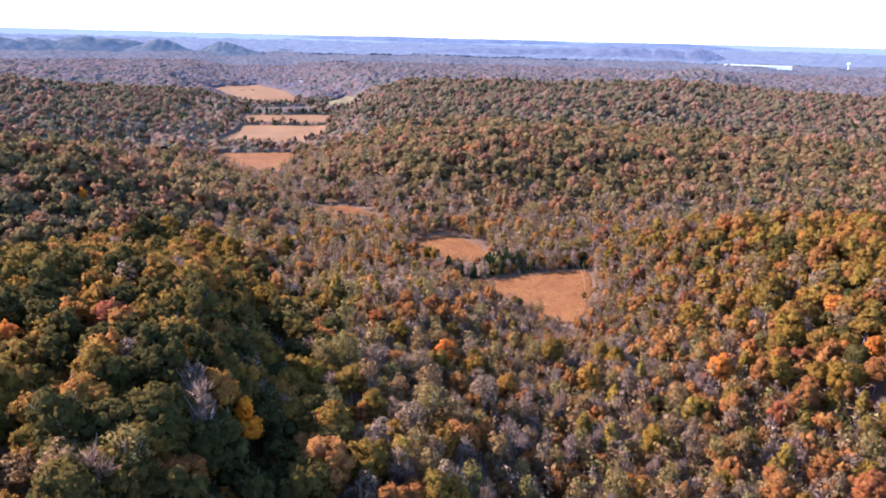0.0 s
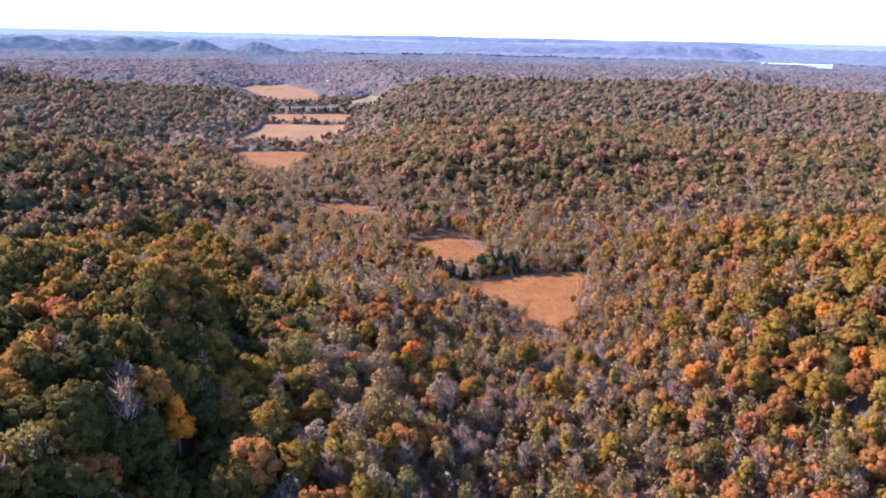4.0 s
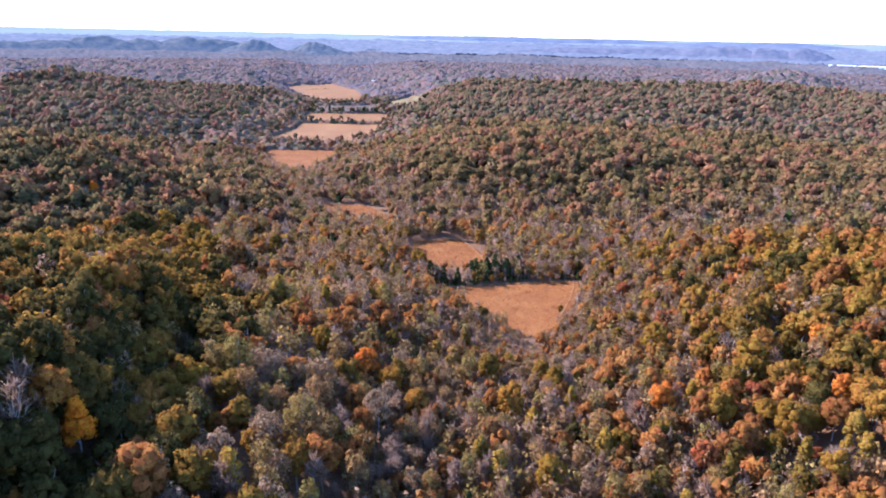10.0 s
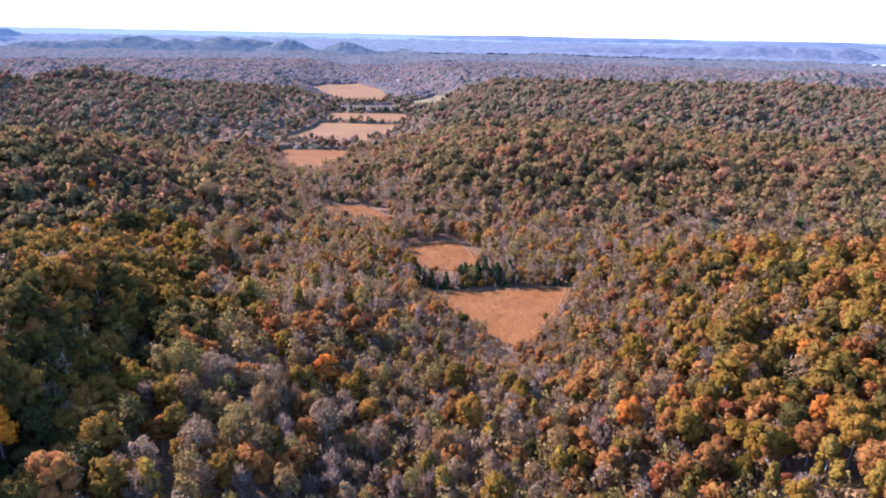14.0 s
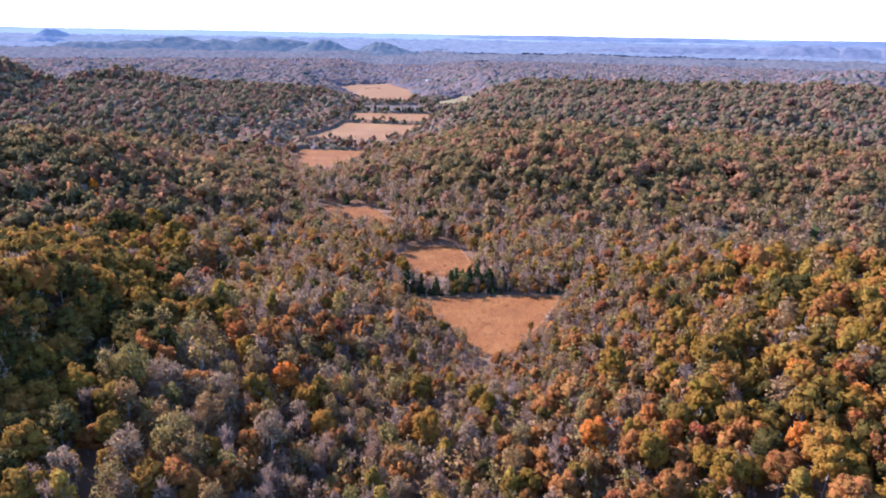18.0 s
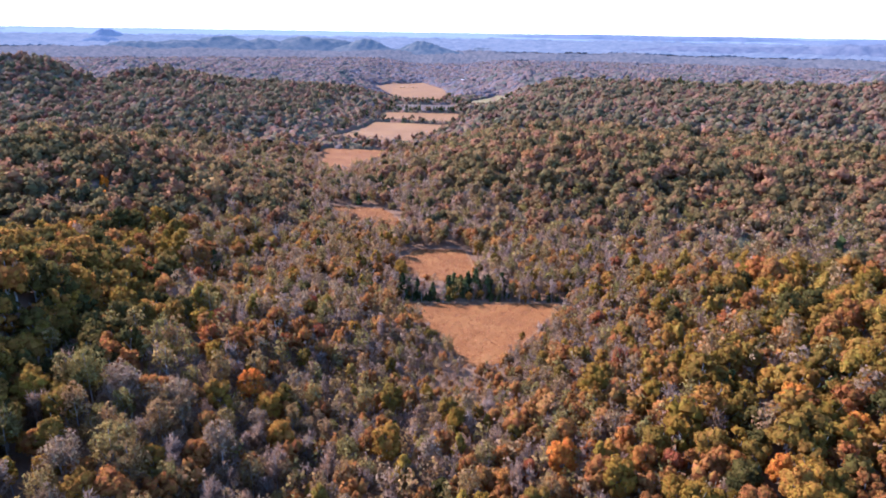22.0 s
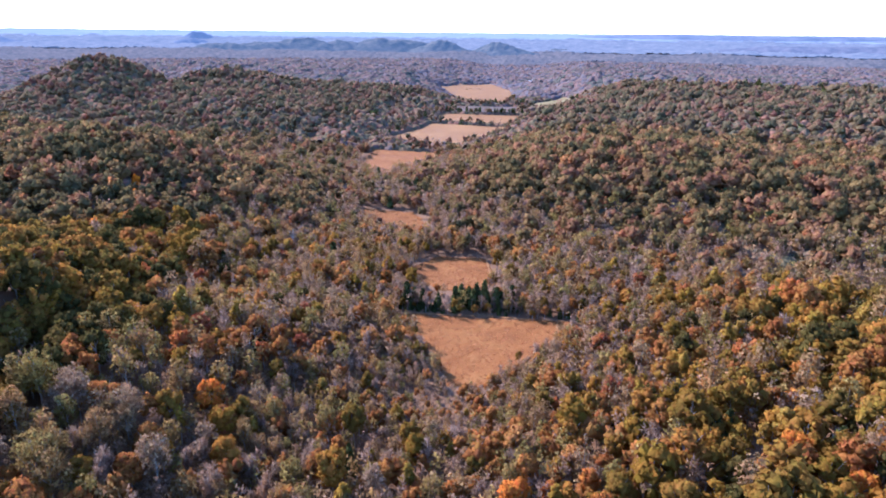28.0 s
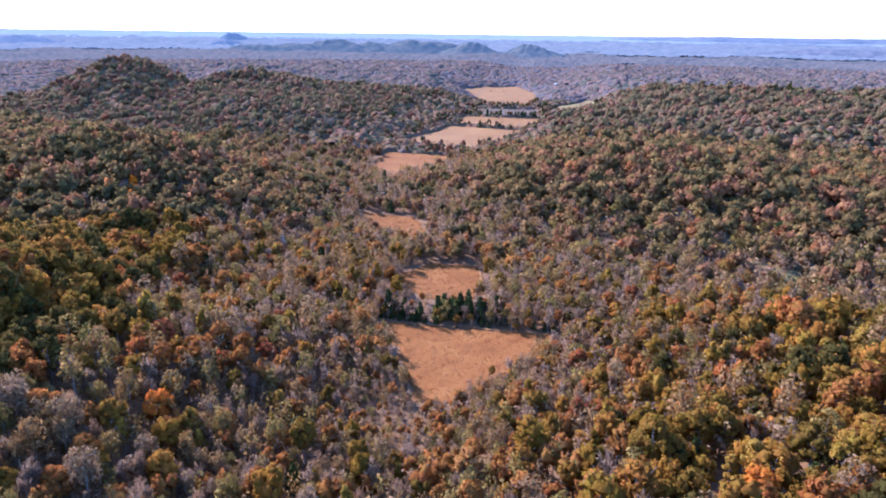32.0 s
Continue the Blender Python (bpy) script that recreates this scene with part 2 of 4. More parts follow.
FAR_RANGE = haze_glow_material("far_range", (0.045, 0.047, 0.055), (0.10, 0.092, 0.095), (0.12, 0.14, 0.24), 0.246, 0.02)
FAR_MESA = haze_glow_material("far_ridge", (0.05, 0.055, 0.07), (0.10, 0.095, 0.105), (0.14, 0.175, 0.275), 0.273, 0.01)


# ---- terrain ----
def smooth(a, b, v):
    k = np.clip((v - a) / (b - a), 0, 1)
    return k * k * (3 - 2 * k)


def bump(x, y, cx, cy, sx, sy, h, turn=0.0):
    """One rounded hill; turn in degrees swings its long axis."""
    c, s = math.cos(radians(turn)), math.sin(radians(turn))
    u, v = (x - cx) * c + (y - cy) * s, (y - cy) * c - (x - cx) * s
    return h * np.exp(-0.5 * ((u / sx) ** 2 + (v / sy) ** 2))


def wavy(x, y, size, seed):
    """Smooth unevenness of about +-1 at the given size, from a few crossed waves."""
    r = np.random.RandomState(seed)
    total = 0
    for i in range(7):
        a, f, p = r.uniform(0, math.tau), r.uniform(0.6, 1.7) / size, r.uniform(0, math.tau)
        total = total + np.sin((x * math.cos(a) + y * math.sin(a)) * f * math.tau + p)
    return total / 3.2


def valley_x(y):
    return np.interp(y, [0, 200, 320, 420, 490, 560, 680, 850, 1000, 1150, 1400, 1800, 2500],
                     [45, 40, 48, 12, -50, -110, -160, -178, -190, -195, -270, -330, -500])


def valley_z(y):
    return np.interp(y, [0, 160, 330, 600, 960, 1200, 1350, 1550, 1800, 2300, 3000, 4800], [5, 0, 0, 0, 2, 9, 15, 20, 24, 34, 44, 120])


def height(x, y):
    x, y = np.asarray(x, float), np.asarray(y, float)
    d = x - valley_x(y)
    side = 1 - smooth(2000, 2900, y)
    brim = np.interp(y, [950, 1150, 1330, 1450], [40, 115, 115, 50])
    right = smooth(brim, brim + 160, d) * np.interp(y, [0, 250, 420, 560, 750, 900, 1100, 1400, 2000], [4, 3, 4, 20, 18, 28, 33, 27, 14])
    left = smooth(50, 220, -d) * np.interp(y, [0, 300, 420, 600, 800, 1000, 1400, 2000], [6, 6, 8, 6, 14, 18, 20, 16])
    z = valley_z(np.hypot(x * 0.5, y)) + (right + left) * side
    # the near ridge with its nose, and the dale beside it
    nose = 1 - smooth(200, 345, y)
    u = x - np.interp(y, [138, 150, 220, 310], [-2, 1, -19, -52])
    crest = (0.62 * (1 - smooth(-82, -53, u)) + 0.38 * (1 - smooth(-60, 25, x))) * np.exp(-0.5 * (np.minimum(x + 150, 0) / 190) ** 2)
    z = z + 40 * nose * crest
    z = z + bump(x, y, -30, 262, 34, 42, 4.5) + bump(x, y, -28, 152, 26, 34, 8.5) + bump(x, y, -118, 318, 34, 30, 6)
    # the near slope on the other side
    z = z + bump(x, y, 285, 235, 92, 85, 35) + bump(x, y, 330, 400, 90, 60, 10) + bump(x, y, 195, 310, 30, 30, -2.5)
    # second ridge on the left, and what lies behind it
    z = z + bump(x, y, -258, 426, 78, 56, 31, 20) + bump(x, y, -480, 470, 160, 80, 24) + bump(x, y, -800, 420, 200, 120, 28)
    z = z + bump(x, y, -420, 815, 95, 70, 18) + bump(x, y, -600, 760, 110, 70, 12)
    z = z + bump(x, y, -705, 832, 68, 66, 48) + bump(x, y, -650, 835, 70, 60, 14) + bump(x, y, -665, 1070, 120, 50, 28, -8) + bump(x, y, -900, 1300, 250, 120, 18)
    # second ridge on the right, and the high woods behind
    z = z + bump(x, y, 80, 610, 110, 55, 17, 8) + bump(x, y, 30, 520, 40, 30, 6) + bump(x, y, 330, 890, 150, 60, 14)
    z = z + bump(x, y, 590, 1290, 62, 60, 30) + bump(x, y, 440, 1130, 120, 80, 10) + bump(x, y, 60, 1430, 130, 70, 8) + bump(x, y, -150, 1690, 150, 70, 6)
    # unevenness, gone on the valley floor and far off
    rough = smooth(30, 120, np.abs(d)) * (1 - smooth(1800, 2600, np.hypot(x, y)))
    return z + rough * (2.2 * wavy(x, y, 95, 3) + 1.0 * wavy(x, y, 41, 4))


def mesh_from(name, verts, loops, starts, material, tint=None, normals=None):
    """A mesh out of arrays: corner indices and the start of each face; normals round off the shading of a crown."""
    me = bpy.data.meshes.new(name)
    me.vertices.add(len(verts))
    me.vertices.foreach_set("co", np.asarray(verts, np.float32).ravel())
    me.loops.add(len(loops))
    me.loops.foreach_set("vertex_index", np.asarray(loops, np.int32))
    me.polygons.add(len(starts))
    me.polygons.foreach_set("loop_start", np.asarray(starts, np.int32))
    if tint is not None:
        me.attributes.new("tint", "FLOAT", "POINT").data.foreach_set("value", np.asarray(tint, np.float32))
    me.update(calc_edges=True)
    me.validate()
    me.materials.append(material)
    if normals is not None:
        me.polygons.foreach_set("use_smooth", np.ones(len(starts), bool))
        me.attributes.new("custom_normal", "FLOAT_VECTOR", "POINT").data.foreach_set("vector", np.asarray(normals, np.float32).ravel())
    return me


def grid_mesh(name, xs, ys, zs, material, flat=False):
    """A sheet over a grid of points (rows x columns)."""
    r, c = xs.shape
    i = np.arange(r * c).reshape(r, c)
    quads = np.stack([i[:-1, :-1], i[:-1, 1:], i[1:, 1:], i[1:, :-1]], -1).reshape(-1, 4)
    me = mesh_from(name, np.stack([xs, ys, zs], -1).reshape(-1, 3), quads.ravel(), np.arange(len(quads)) * 4, material)
    if not flat:
        me.polygons.foreach_set("use_smooth", np.ones(len(quads), bool))
    return me


HUB = (55.0, 40.0)
angles = np.radians(np.concatenate([np.arange(-62, 62, 0.6), np.arange(62, 298.1, 4.0)]))
rings = np.concatenate([np.arange(0, 60, 10), np.arange(60, 800, 7.0), 800 * 1.012 ** np.arange(0, 152)])
rings = rings[rings < 4860]
aa, rr = np.meshgrid(angles, rings)
gx, gy = HUB[0] + rr * np.sin(aa), HUB[1] + rr * np.cos(aa)
front = smooth(-400, 0, gy)
ground = new("ground", grid_mesh("ground", gx, gy, height(gx, gy) * front + 25 * (1 - front), LITTER))
tagged(ground, "wooded valley ground covered with brown leaf litter", "ground", kind="structure")


def inside(poly, x, y):
    """Which of the points lie in the polygon."""
    hit = np.zeros(np.shape(x), bool)
    for (x0, y0), (x1, y1) in zip(poly, poly[1:] + poly[:1]):
        across = (y0 > y) != (y1 > y)
        hit ^= across & (x < (x1 - x0) * (y - y0) / ((y1 - y0) or 1e-9) + x0)
    return hit


def edge_distance(poly, x, y):
    best = np.full(np.shape(x), 1e9)
    for (x0, y0), (x1, y1) in zip(poly, poly[1:] + poly[:1]):
        dx, dy = x1 - x0, y1 - y0
        k = np.clip(((x - x0) * dx + (y - y0) * dy) / (dx * dx + dy * dy), 0, 1)
        best = np.minimum(best, np.hypot(x - x0 - k * dx, y - y0 - k * dy))
    return best


FIELDS = [
    ("field_1", [(7, 337), (45, 347), (83, 356), (88, 351), (81, 322), (73, 301), (61, 280), (50, 279), (40, 294), (25, 314), (12, 330)], HAY, 1.5, "russet dry grass field with a worn track along its edge"),
    ("field_2", [(-17, 399), (-9, 424), (19, 432), (29, 412), (36, 393), (30, 377), (12, 374), (-6, 384)], HAY, 1.5, "small russet hay field inside the woods"),
    ("field_3", [(-96, 499), (-58, 503), (-40, 484), (-30, 462), (-58, 452), (-84, 468)], HAY, 2.0, "shaded brown clearing between bare trees"),
    ("field_4", [(-200, 701), (-211, 752), (-170, 760), (-133, 763), (-124, 690), (-127, 619), (-124, 594), (-150, 620), (-180, 660)], HAY, 3.0, "russet hay field along the valley floor"),
    ("field_5", [(-232, 815), (-226, 930), (-232, 985), (-112, 992), (-106, 890), (-128, 812)], STRAW, 4.0, "pale dry hay field behind a hedgerow"),
    ("field_6", [(-232, 1000), (-250, 1085), (-106, 1108), (-112, 1006)], STRAW, 4.0, "pale hay field on the valley floor"),
    ("field_7", [(-262, 1180), (-157, 1205), (-137, 1118), (-232, 1096)], FALLOW, 5.0, "greyish fallow field between hedgerows"),
    ("field_8", [(-380, 1399), (-362, 1490), (-306, 1550), (-228, 1425), (-188, 1290), (-192, 1222), (-253, 1222), (-300, 1290)], STRAW, 6.0, "pale rounded hay field beyond the hedges"),
    ("field_9", [(-163, 1214), (-98, 1322), (-72, 1282), (-98, 1180)], MEADOW, 6.0, "green pasture by the farm"),
]
for fname, poly, mat, step, label in FIELDS:
    px, py = np.array(poly).T
    xs, ys = np.meshgrid(np.arange(px.min() - step, px.max() + step, step), np.arange(py.min() - step, py.max() + step, step))
    rim = np.where(inside(poly, xs, ys), 1, -1) * edge_distance(poly, xs, ys) + 1.2 * wavy(xs, ys, 14, 8)
    lift = np.where(rim > -step * 0.3, 0.25 + 0.12 * wavy(xs, ys, 6, 9), -1.5)
    fld = new(fname, grid_mesh(fname, xs, ys, height(xs, ys) + lift, mat))
    tagged(fld, label, "field", "fields along the valley", "structure")


# ---- trees: shapes ----
def part(name, mesh, parent, label=""):
    ob = new(name, mesh)
    ob.parent = parent
    return tagged(ob, label)


def unit(v):
    return v / np.maximum(np.linalg.norm(v, axis=-1, keepdims=True), 1e-9)


def cards(centres, normals, size, rng, long=1.0):
    """Small pointed leaf sprays about the centres, facing along the normals."""
    n = len(centres)
    a = unit(np.cross(normals, rng.normal(size=(n, 3))))
    b = np.cross(normals, a)
    s = (size * rng.uniform(0.65, 1.35, n))[:, None]
    bend = normals * s * rng.uniform(-0.3, 0.1, (n, 1))
    v = np.stack([centres + a * s * 0.6 * long, centres - a * s * 0.35 * long + b * s * 0.5 + bend, centres - a * s * 0.35 * long - b * s * 0.5], 1)
    return v.reshape(-1, 3)


GOLDEN = (1 + math.sqrt(5)) / 2
BALL = unit(np.array([(0, s * 1.0, t * GOLDEN) for s in (-1, 1) for t in (-1, 1)] + [(s * 1.0, t * GOLDEN, 0) for s in (-1, 1) for t in (-1, 1)] + [(t * GOLDEN, 0, s * 1.0) for s in (-1, 1) for t in (-1, 1)]))
GEM = np.array([(0, 0, 1.0), (1, 0, 0), (0, 1, 0), (-1, 0, 0), (0, -1, 0), (0, 0, -1)])


def faces_of(points, edge):
    """The triangles between neighbouring points of a regular ball."""
    near = lambda i, j: np.linalg.norm(points[i] - points[j]) < edge
    return np.array([t for t in itertools.combinations(range(len(points)), 3) if near(t[0], t[1]) and near(t[1], t[2]) and near(t[0], t[2])])


BALLS = {20: (BALL, faces_of(BALL, 1.2)), 8: (GEM, faces_of(GEM, 1.5))}


def crown_cards(rng, count, wide, tall, base, spray, clumps, shape="round", solid=1.0):
    """A broad crown from z = base up: leaf clumps over a dome, each an uneven lump bristling with sprays."""
    k = np.arange(clumps) + 0.5
    lift = 1 - 1.35 * k / clumps
    turn = k * 2.39996 + rng.uniform(0, math.tau)
    d = unit(np.stack([np.sqrt(1 - lift ** 2) * np.cos(turn), np.sqrt(1 - lift ** 2) * np.sin(turn), lift], -1) + 0.22 * rng.normal(size=(clumps, 3)))
    reach = rng.uniform(0.58, 0.86, (clumps, 1))
    mid = np.array([0, 0, base + tall * 0.42])
    radii = np.array([wide / 2, wide / 2, tall * 0.56])
    if shape == "spire":
        radii = radii * np.array([0.8, 0.8, 1.0])
    heart = mid + d * reach * radii
    if shape == "spire":
        up = np.clip((heart[:, 2] - base) / tall, 0, 1)
        heart[:, :2] *= (1.25 - 0.9 * up)[:, None]
    ball = wide * 0.92 / math.sqrt(clumps + 1) * rng.uniform(0.75, 1.25, clumps)
    which = rng.randint(0, clumps, count)
    way = unit(rng.normal(size=(count, 3)) + 0.9 * d[which] + np.array([0, 0, 0.35]))
    at = heart[which] + way * ball[which][:, None] * rng.uniform(0.85, 1.15, (count, 1))
    nrm = unit(way + 0.5 * rng.normal(size=(count, 3)))
    soft = unit(0.8 * way + 0.4 * unit((at - mid) / radii) + 0.4 * rng.normal(size=(count, 3)))
    v, n = cards(at, nrm, spray, rng), np.repeat(soft, 3, 0)
    if not solid:
        return v, n
    form, faces = BALLS[20 if count > 300 else 8]
    lump = form[None] * (ball[:, None] * rng.uniform(0.72, 1.12, (clumps, len(form))))[:, :, None] * solid
    lump_n = unit(form[None] + 0.45 * d[:, None])
    lv = (lump + heart[:, None])[:, faces].reshape(-1, 3)
    return np.concatenate([v, lv]), np.concatenate([n, lump_n[:, faces].reshape(-1, 3)])


def twig_cards(rng, count, wide, tall, base, thick):
    """The fine twigs of a bare crown: slivers that fan out from the ends of its boughs."""
    boughs = 15
    d = unit(rng.normal(size=(boughs, 3)) + np.array([0, 0, 0.5]))
    mid = np.array([0, 0, base + tall * 0.36])
    heart = mid + d * np.array([wide / 2, wide / 2, tall * 0.6]) * rng.uniform(0.25, 0.8, (boughs, 1))
    which = rng.randint(0, boughs, count)
    spread = unit(rng.normal(size=(count, 3)) + 0.5 * d[which] + np.array([0, 0, 0.3]))
    at = heart[which] + spread * (wide * 0.25) * rng.uniform(0.15, 1.15, (count, 1)) * np.array([1, 1, 1.25])
    way = unit(spread + np.array([0, 0, 0.55]) + 0.35 * rng.normal(size=(count, 3)))
    side = unit(np.cross(way, rng.normal(size=(count, 3))))
    ln = rng.uniform(0.7, 1.7, (count, 1)) * (wide / 6.0)
    wd = thick * rng.uniform(0.6, 1.4, (count, 1))
    v = np.stack([at - way * ln * 0.5 - side * wd, at - way * ln * 0.5 + side * wd, at + way * ln * 0.6], 1)
    soft = unit(0.6 * spread + 0.5 * unit(at - mid) + 0.5 * rng.normal(size=(count, 3)))
    return v.reshape(-1, 3), np.repeat(soft, 3, 0)


def cedar_cards(rng, count, wide, tall, base):
    """Sprays of a cedar: drooping tiers round a pointed cone."""
    u = rng.uniform(0, 1, count) ** 1.25
    a = rng.uniform(0, math.tau, count)
    r = (wide / 2) * (1 - u) ** 0.75 * rng.uniform(0.75, 1.1, count) * (1 + 0.18 * np.sin(3 * a + 9 * u))
    at = np.stack([r * np.cos(a), r * np.sin(a), base + u * tall], -1)
    nrm = unit(np.stack([np.cos(a), np.sin(a), np.full(count, 0.6)], -1) + 0.5 * rng.normal(size=(count, 3)))
    soft = unit(np.stack([np.cos(a), np.sin(a), np.full(count, 0.5)], -1) + 0.3 * rng.normal(size=(count, 3)))
    return cards(at, nrm, math.sqrt(2.6 * math.pi * wide / 2 * tall / count / 0.475), rng, 1.2), np.repeat(soft, 3, 0)


def facing(v, n):
    """Turn each triangle so that its front lies on the side of its normal."""
    t, m = v.reshape(-1, 3, 3).copy(), n.reshape(-1, 3, 3)
    back = np.einsum("ij,ij->i", np.cross(t[:, 1] - t[:, 0], t[:, 2] - t[:, 0]), m[:, 0]) < 0
    t[back] = t[back][:, ::-1]
    return t.reshape(-1, 3), n


def tube(points, radii, sides):
    """A tapered limb along the points: vertices and quads."""
    pts = np.array(points, float)
    verts, quads = [], []
    for i, (p, r) in enumerate(zip(pts, radii)):
        way = unit(pts[min(i + 1, len(pts) - 1)] - pts[max(i - 1, 0)])
        a = unit(np.cross(way, [0.31, 0.95, 0.11]))
        b = np.cross(way, a)
        for k in range(sides):
            t = math.tau * k / sides
            verts.append(p + r * (a * math.cos(t) + b * math.sin(t)))
    for i in range(len(pts) - 1):
        for k in range(sides):
            n = (k + 1) % sides
            quads.append((i * sides + k, i * sides + n, (i + 1) * sides + n, (i + 1) * sides + k))
    return verts, quads


def trunk_mesh(name, rng, tall, girth, limbs, spread, material):
    """A trunk with its main limbs as one mesh."""
    lean = rng.normal(size=2) * 0.03 * tall
    stem = [(0, 0, -1.0), (0, 0, 0.5), (lean[0] * 0.5, lean[1] * 0.5, tall * 0.4), (lean[0], lean[1], tall * 0.86)]
    verts, quads = tube(stem, [girth * 1.5, girth, girth * 0.75, girth * 0.18], 6)
    for i in range(limbs):
        z = tall * rng.uniform(0.36, 0.62)
        a = math.tau * (i + rng.uniform(-0.3, 0.3)) / limbs
        out = spread * rng.uniform(0.55, 0.9)
        p0 = np.array([lean[0] * z / tall, lean[1] * z / tall, z])
        p2 = np.array([out * math.cos(a), out * math.sin(a), min(z + tall * rng.uniform(0.16, 0.36), tall * 0.93)])
        p1 = (p0 + p2) / 2 + np.array([0, 0, -0.03 * tall])
        v, q = tube([p0, p1, p2], [girth * 0.45, girth * 0.3, girth * 0.1], 4)
        quads += [tuple(k + len(verts) for k in f) for f in q]
        verts += v
    loops = np.array(quads).ravel()
    return mesh_from(name, np.array(verts), loops, np.arange(len(quads)) * 4, material)


# kind: material, crown width, whole height, crown base share, limbs, girth, label, category
KINDS = {
    "oak_tree": (OLIVE, 8.4, 15.0, 0.30, 5, 0.30, "broad oak tree with olive-green autumn leaves on the wooded slope"),
    "rust_oak_tree": (RUST, 8.0, 14.5, 0.30, 5, 0.28, "oak tree with rust-brown autumn leaves among the woods"),
    "maple_tree": (FLAME, 7.2, 14.0, 0.28, 4, 0.24, "maple tree with flame-orange autumn leaves among the woods"),
    "poplar_tree": (GOLD, 6.2, 15.0, 0.26, 4, 0.24, "tulip poplar with golden-yellow autumn leaves"),
    "bare_tree": (TWIG, 6.6, 15.5, 0.22, 7, 0.20, "leafless grey tree with fine bare twigs in the hollow"),
    "cedar_tree": (EVERGREEN, 6.0, 12.0, 0.04, 0, 0.18, "dark green cedar tree with a pointed crown"),
    "golden_oak_tree": (OCHRE, 8.4, 14.5, 0.30, 5, 0.28, "broad oak tree with ochre-yellow autumn leaves on the sunny slope"),
    "half_bare_tree": (THIN, 7.0, 16.5, 0.18, 6, 0.20, "half-bare tree with thin tan and olive leaves in the hollow"),
    "green_oak_tree": (GREEN, 8.0, 15.0, 0.28, 5, 0.30, "broad oak tree still in dark green leaf on the ridge"),
}
# by how far off the tree stands: sprays and their size, clumps, twigs and their thickness
DETAIL = {0: (620, 0.72, 28, 1050, 0.105), 1: (190, 1.08, 19, 340, 0.18), 2: (48, 1.62, 8, 120, 0.3), 3: (7, 1.5, 4, 16, 0.6)}
VARIANTS = 7


def crown_verts(kind, rng, lod):
    """The crown of one tree: vertices and normals."""
    mat, wide, tall, low, limbs, girth, label = KINDS[kind]
    sprays, size, clumps, twigs, thick = DETAIL[lod]
    base = tall * low
    w, h = wide * rng.uniform(0.85, 1.15), (tall - base) * rng.uniform(0.9, 1.08)
    if kind == "bare_tree":
        return facing(*twig_cards(rng, twigs, w, h, base, thick))
    if kind == "cedar_tree":
        return facing(*cedar_cards(rng, sprays, w, h, base))
    shape = "spire" if kind == "poplar_tree" else "round"
    if kind == "half_bare_tree":
        # thin leaves over the twigs
        leaves, n0 = crown_cards(rng, int(sprays * 0.9), w, h, base, size * 0.78, clumps, shape, 0.0)
        fine, n1 = twig_cards(rng, int(twigs * 0.6), w * 1.05, h, base, thick)
        return facing(np.concatenate([leaves, fine]), np.concatenate([n0, n1]))
    return facing(*crown_cards(rng, sprays, w, h, base, size, clumps, shape))


TEMPLATES = {}
for kind in KINDS:
    for lod in DETAIL:
        for k in range(VARIANTS):
            TEMPLATES[kind, lod, k] = crown_verts(kind, np.random.RandomState(1000 + 97 * k + 13 * lod + len(kind)), lod)


# ---- trees: where they stand ----
# camera places along the path, with its heading in degrees
VIEW_STATIONS = [(-32, -2, -6), (0, 0, -1), (45, 13, 5), (85, 35, 11), (113, 56, 17), (144, 85, 23)]


def wooded(x, y):
    """The stretch of the plan that gets trees: a wide wedge fitted to the camera's view along its path."""
    keep = np.zeros(np.shape(x), bool)
    for sx, sy, yaw in VIEW_STATIONS:
        az = np.degrees(np.arctan2(-(x - sx), y - sy)) - yaw
        r = np.hypot(x - sx, y - sy)
        keep |= (np.abs(az) < 43) & (r > 84)
    return keep


def open_ground(x, y):
    out = np.zeros(np.shape(x), bool)
    for _, poly, *_ in FIELDS:
        out |= inside(poly, x, y) | (edge_distance(poly, x, y) < 1.2)
    return out


def scatter(near, far, spacing, rng):
    """Uneven planting between two distances from the hub, about one tree every spacing metres."""
    step = spacing
    xs, ys = np.meshgrid(np.arange(-far, far, step), np.arange(-80, far, step))
    xs = xs + (np.arange(xs.shape[0]) % 2)[:, None] * step / 2 + rng.uniform(-0.5, 0.5, xs.shape) * step + HUB[0]
    ys = ys + rng.uniform(-0.5, 0.5, ys.shape) * step + HUB[1]
    x, y = xs.ravel(), ys.ravel()
    r = np.hypot(x - HUB[0], y - HUB[1])
    ok = (r >= near) & (r < far) & wooded(x, y) & ~open_ground(x, y)
    return x[ok], y[ok]


NAMES = list(KINDS)


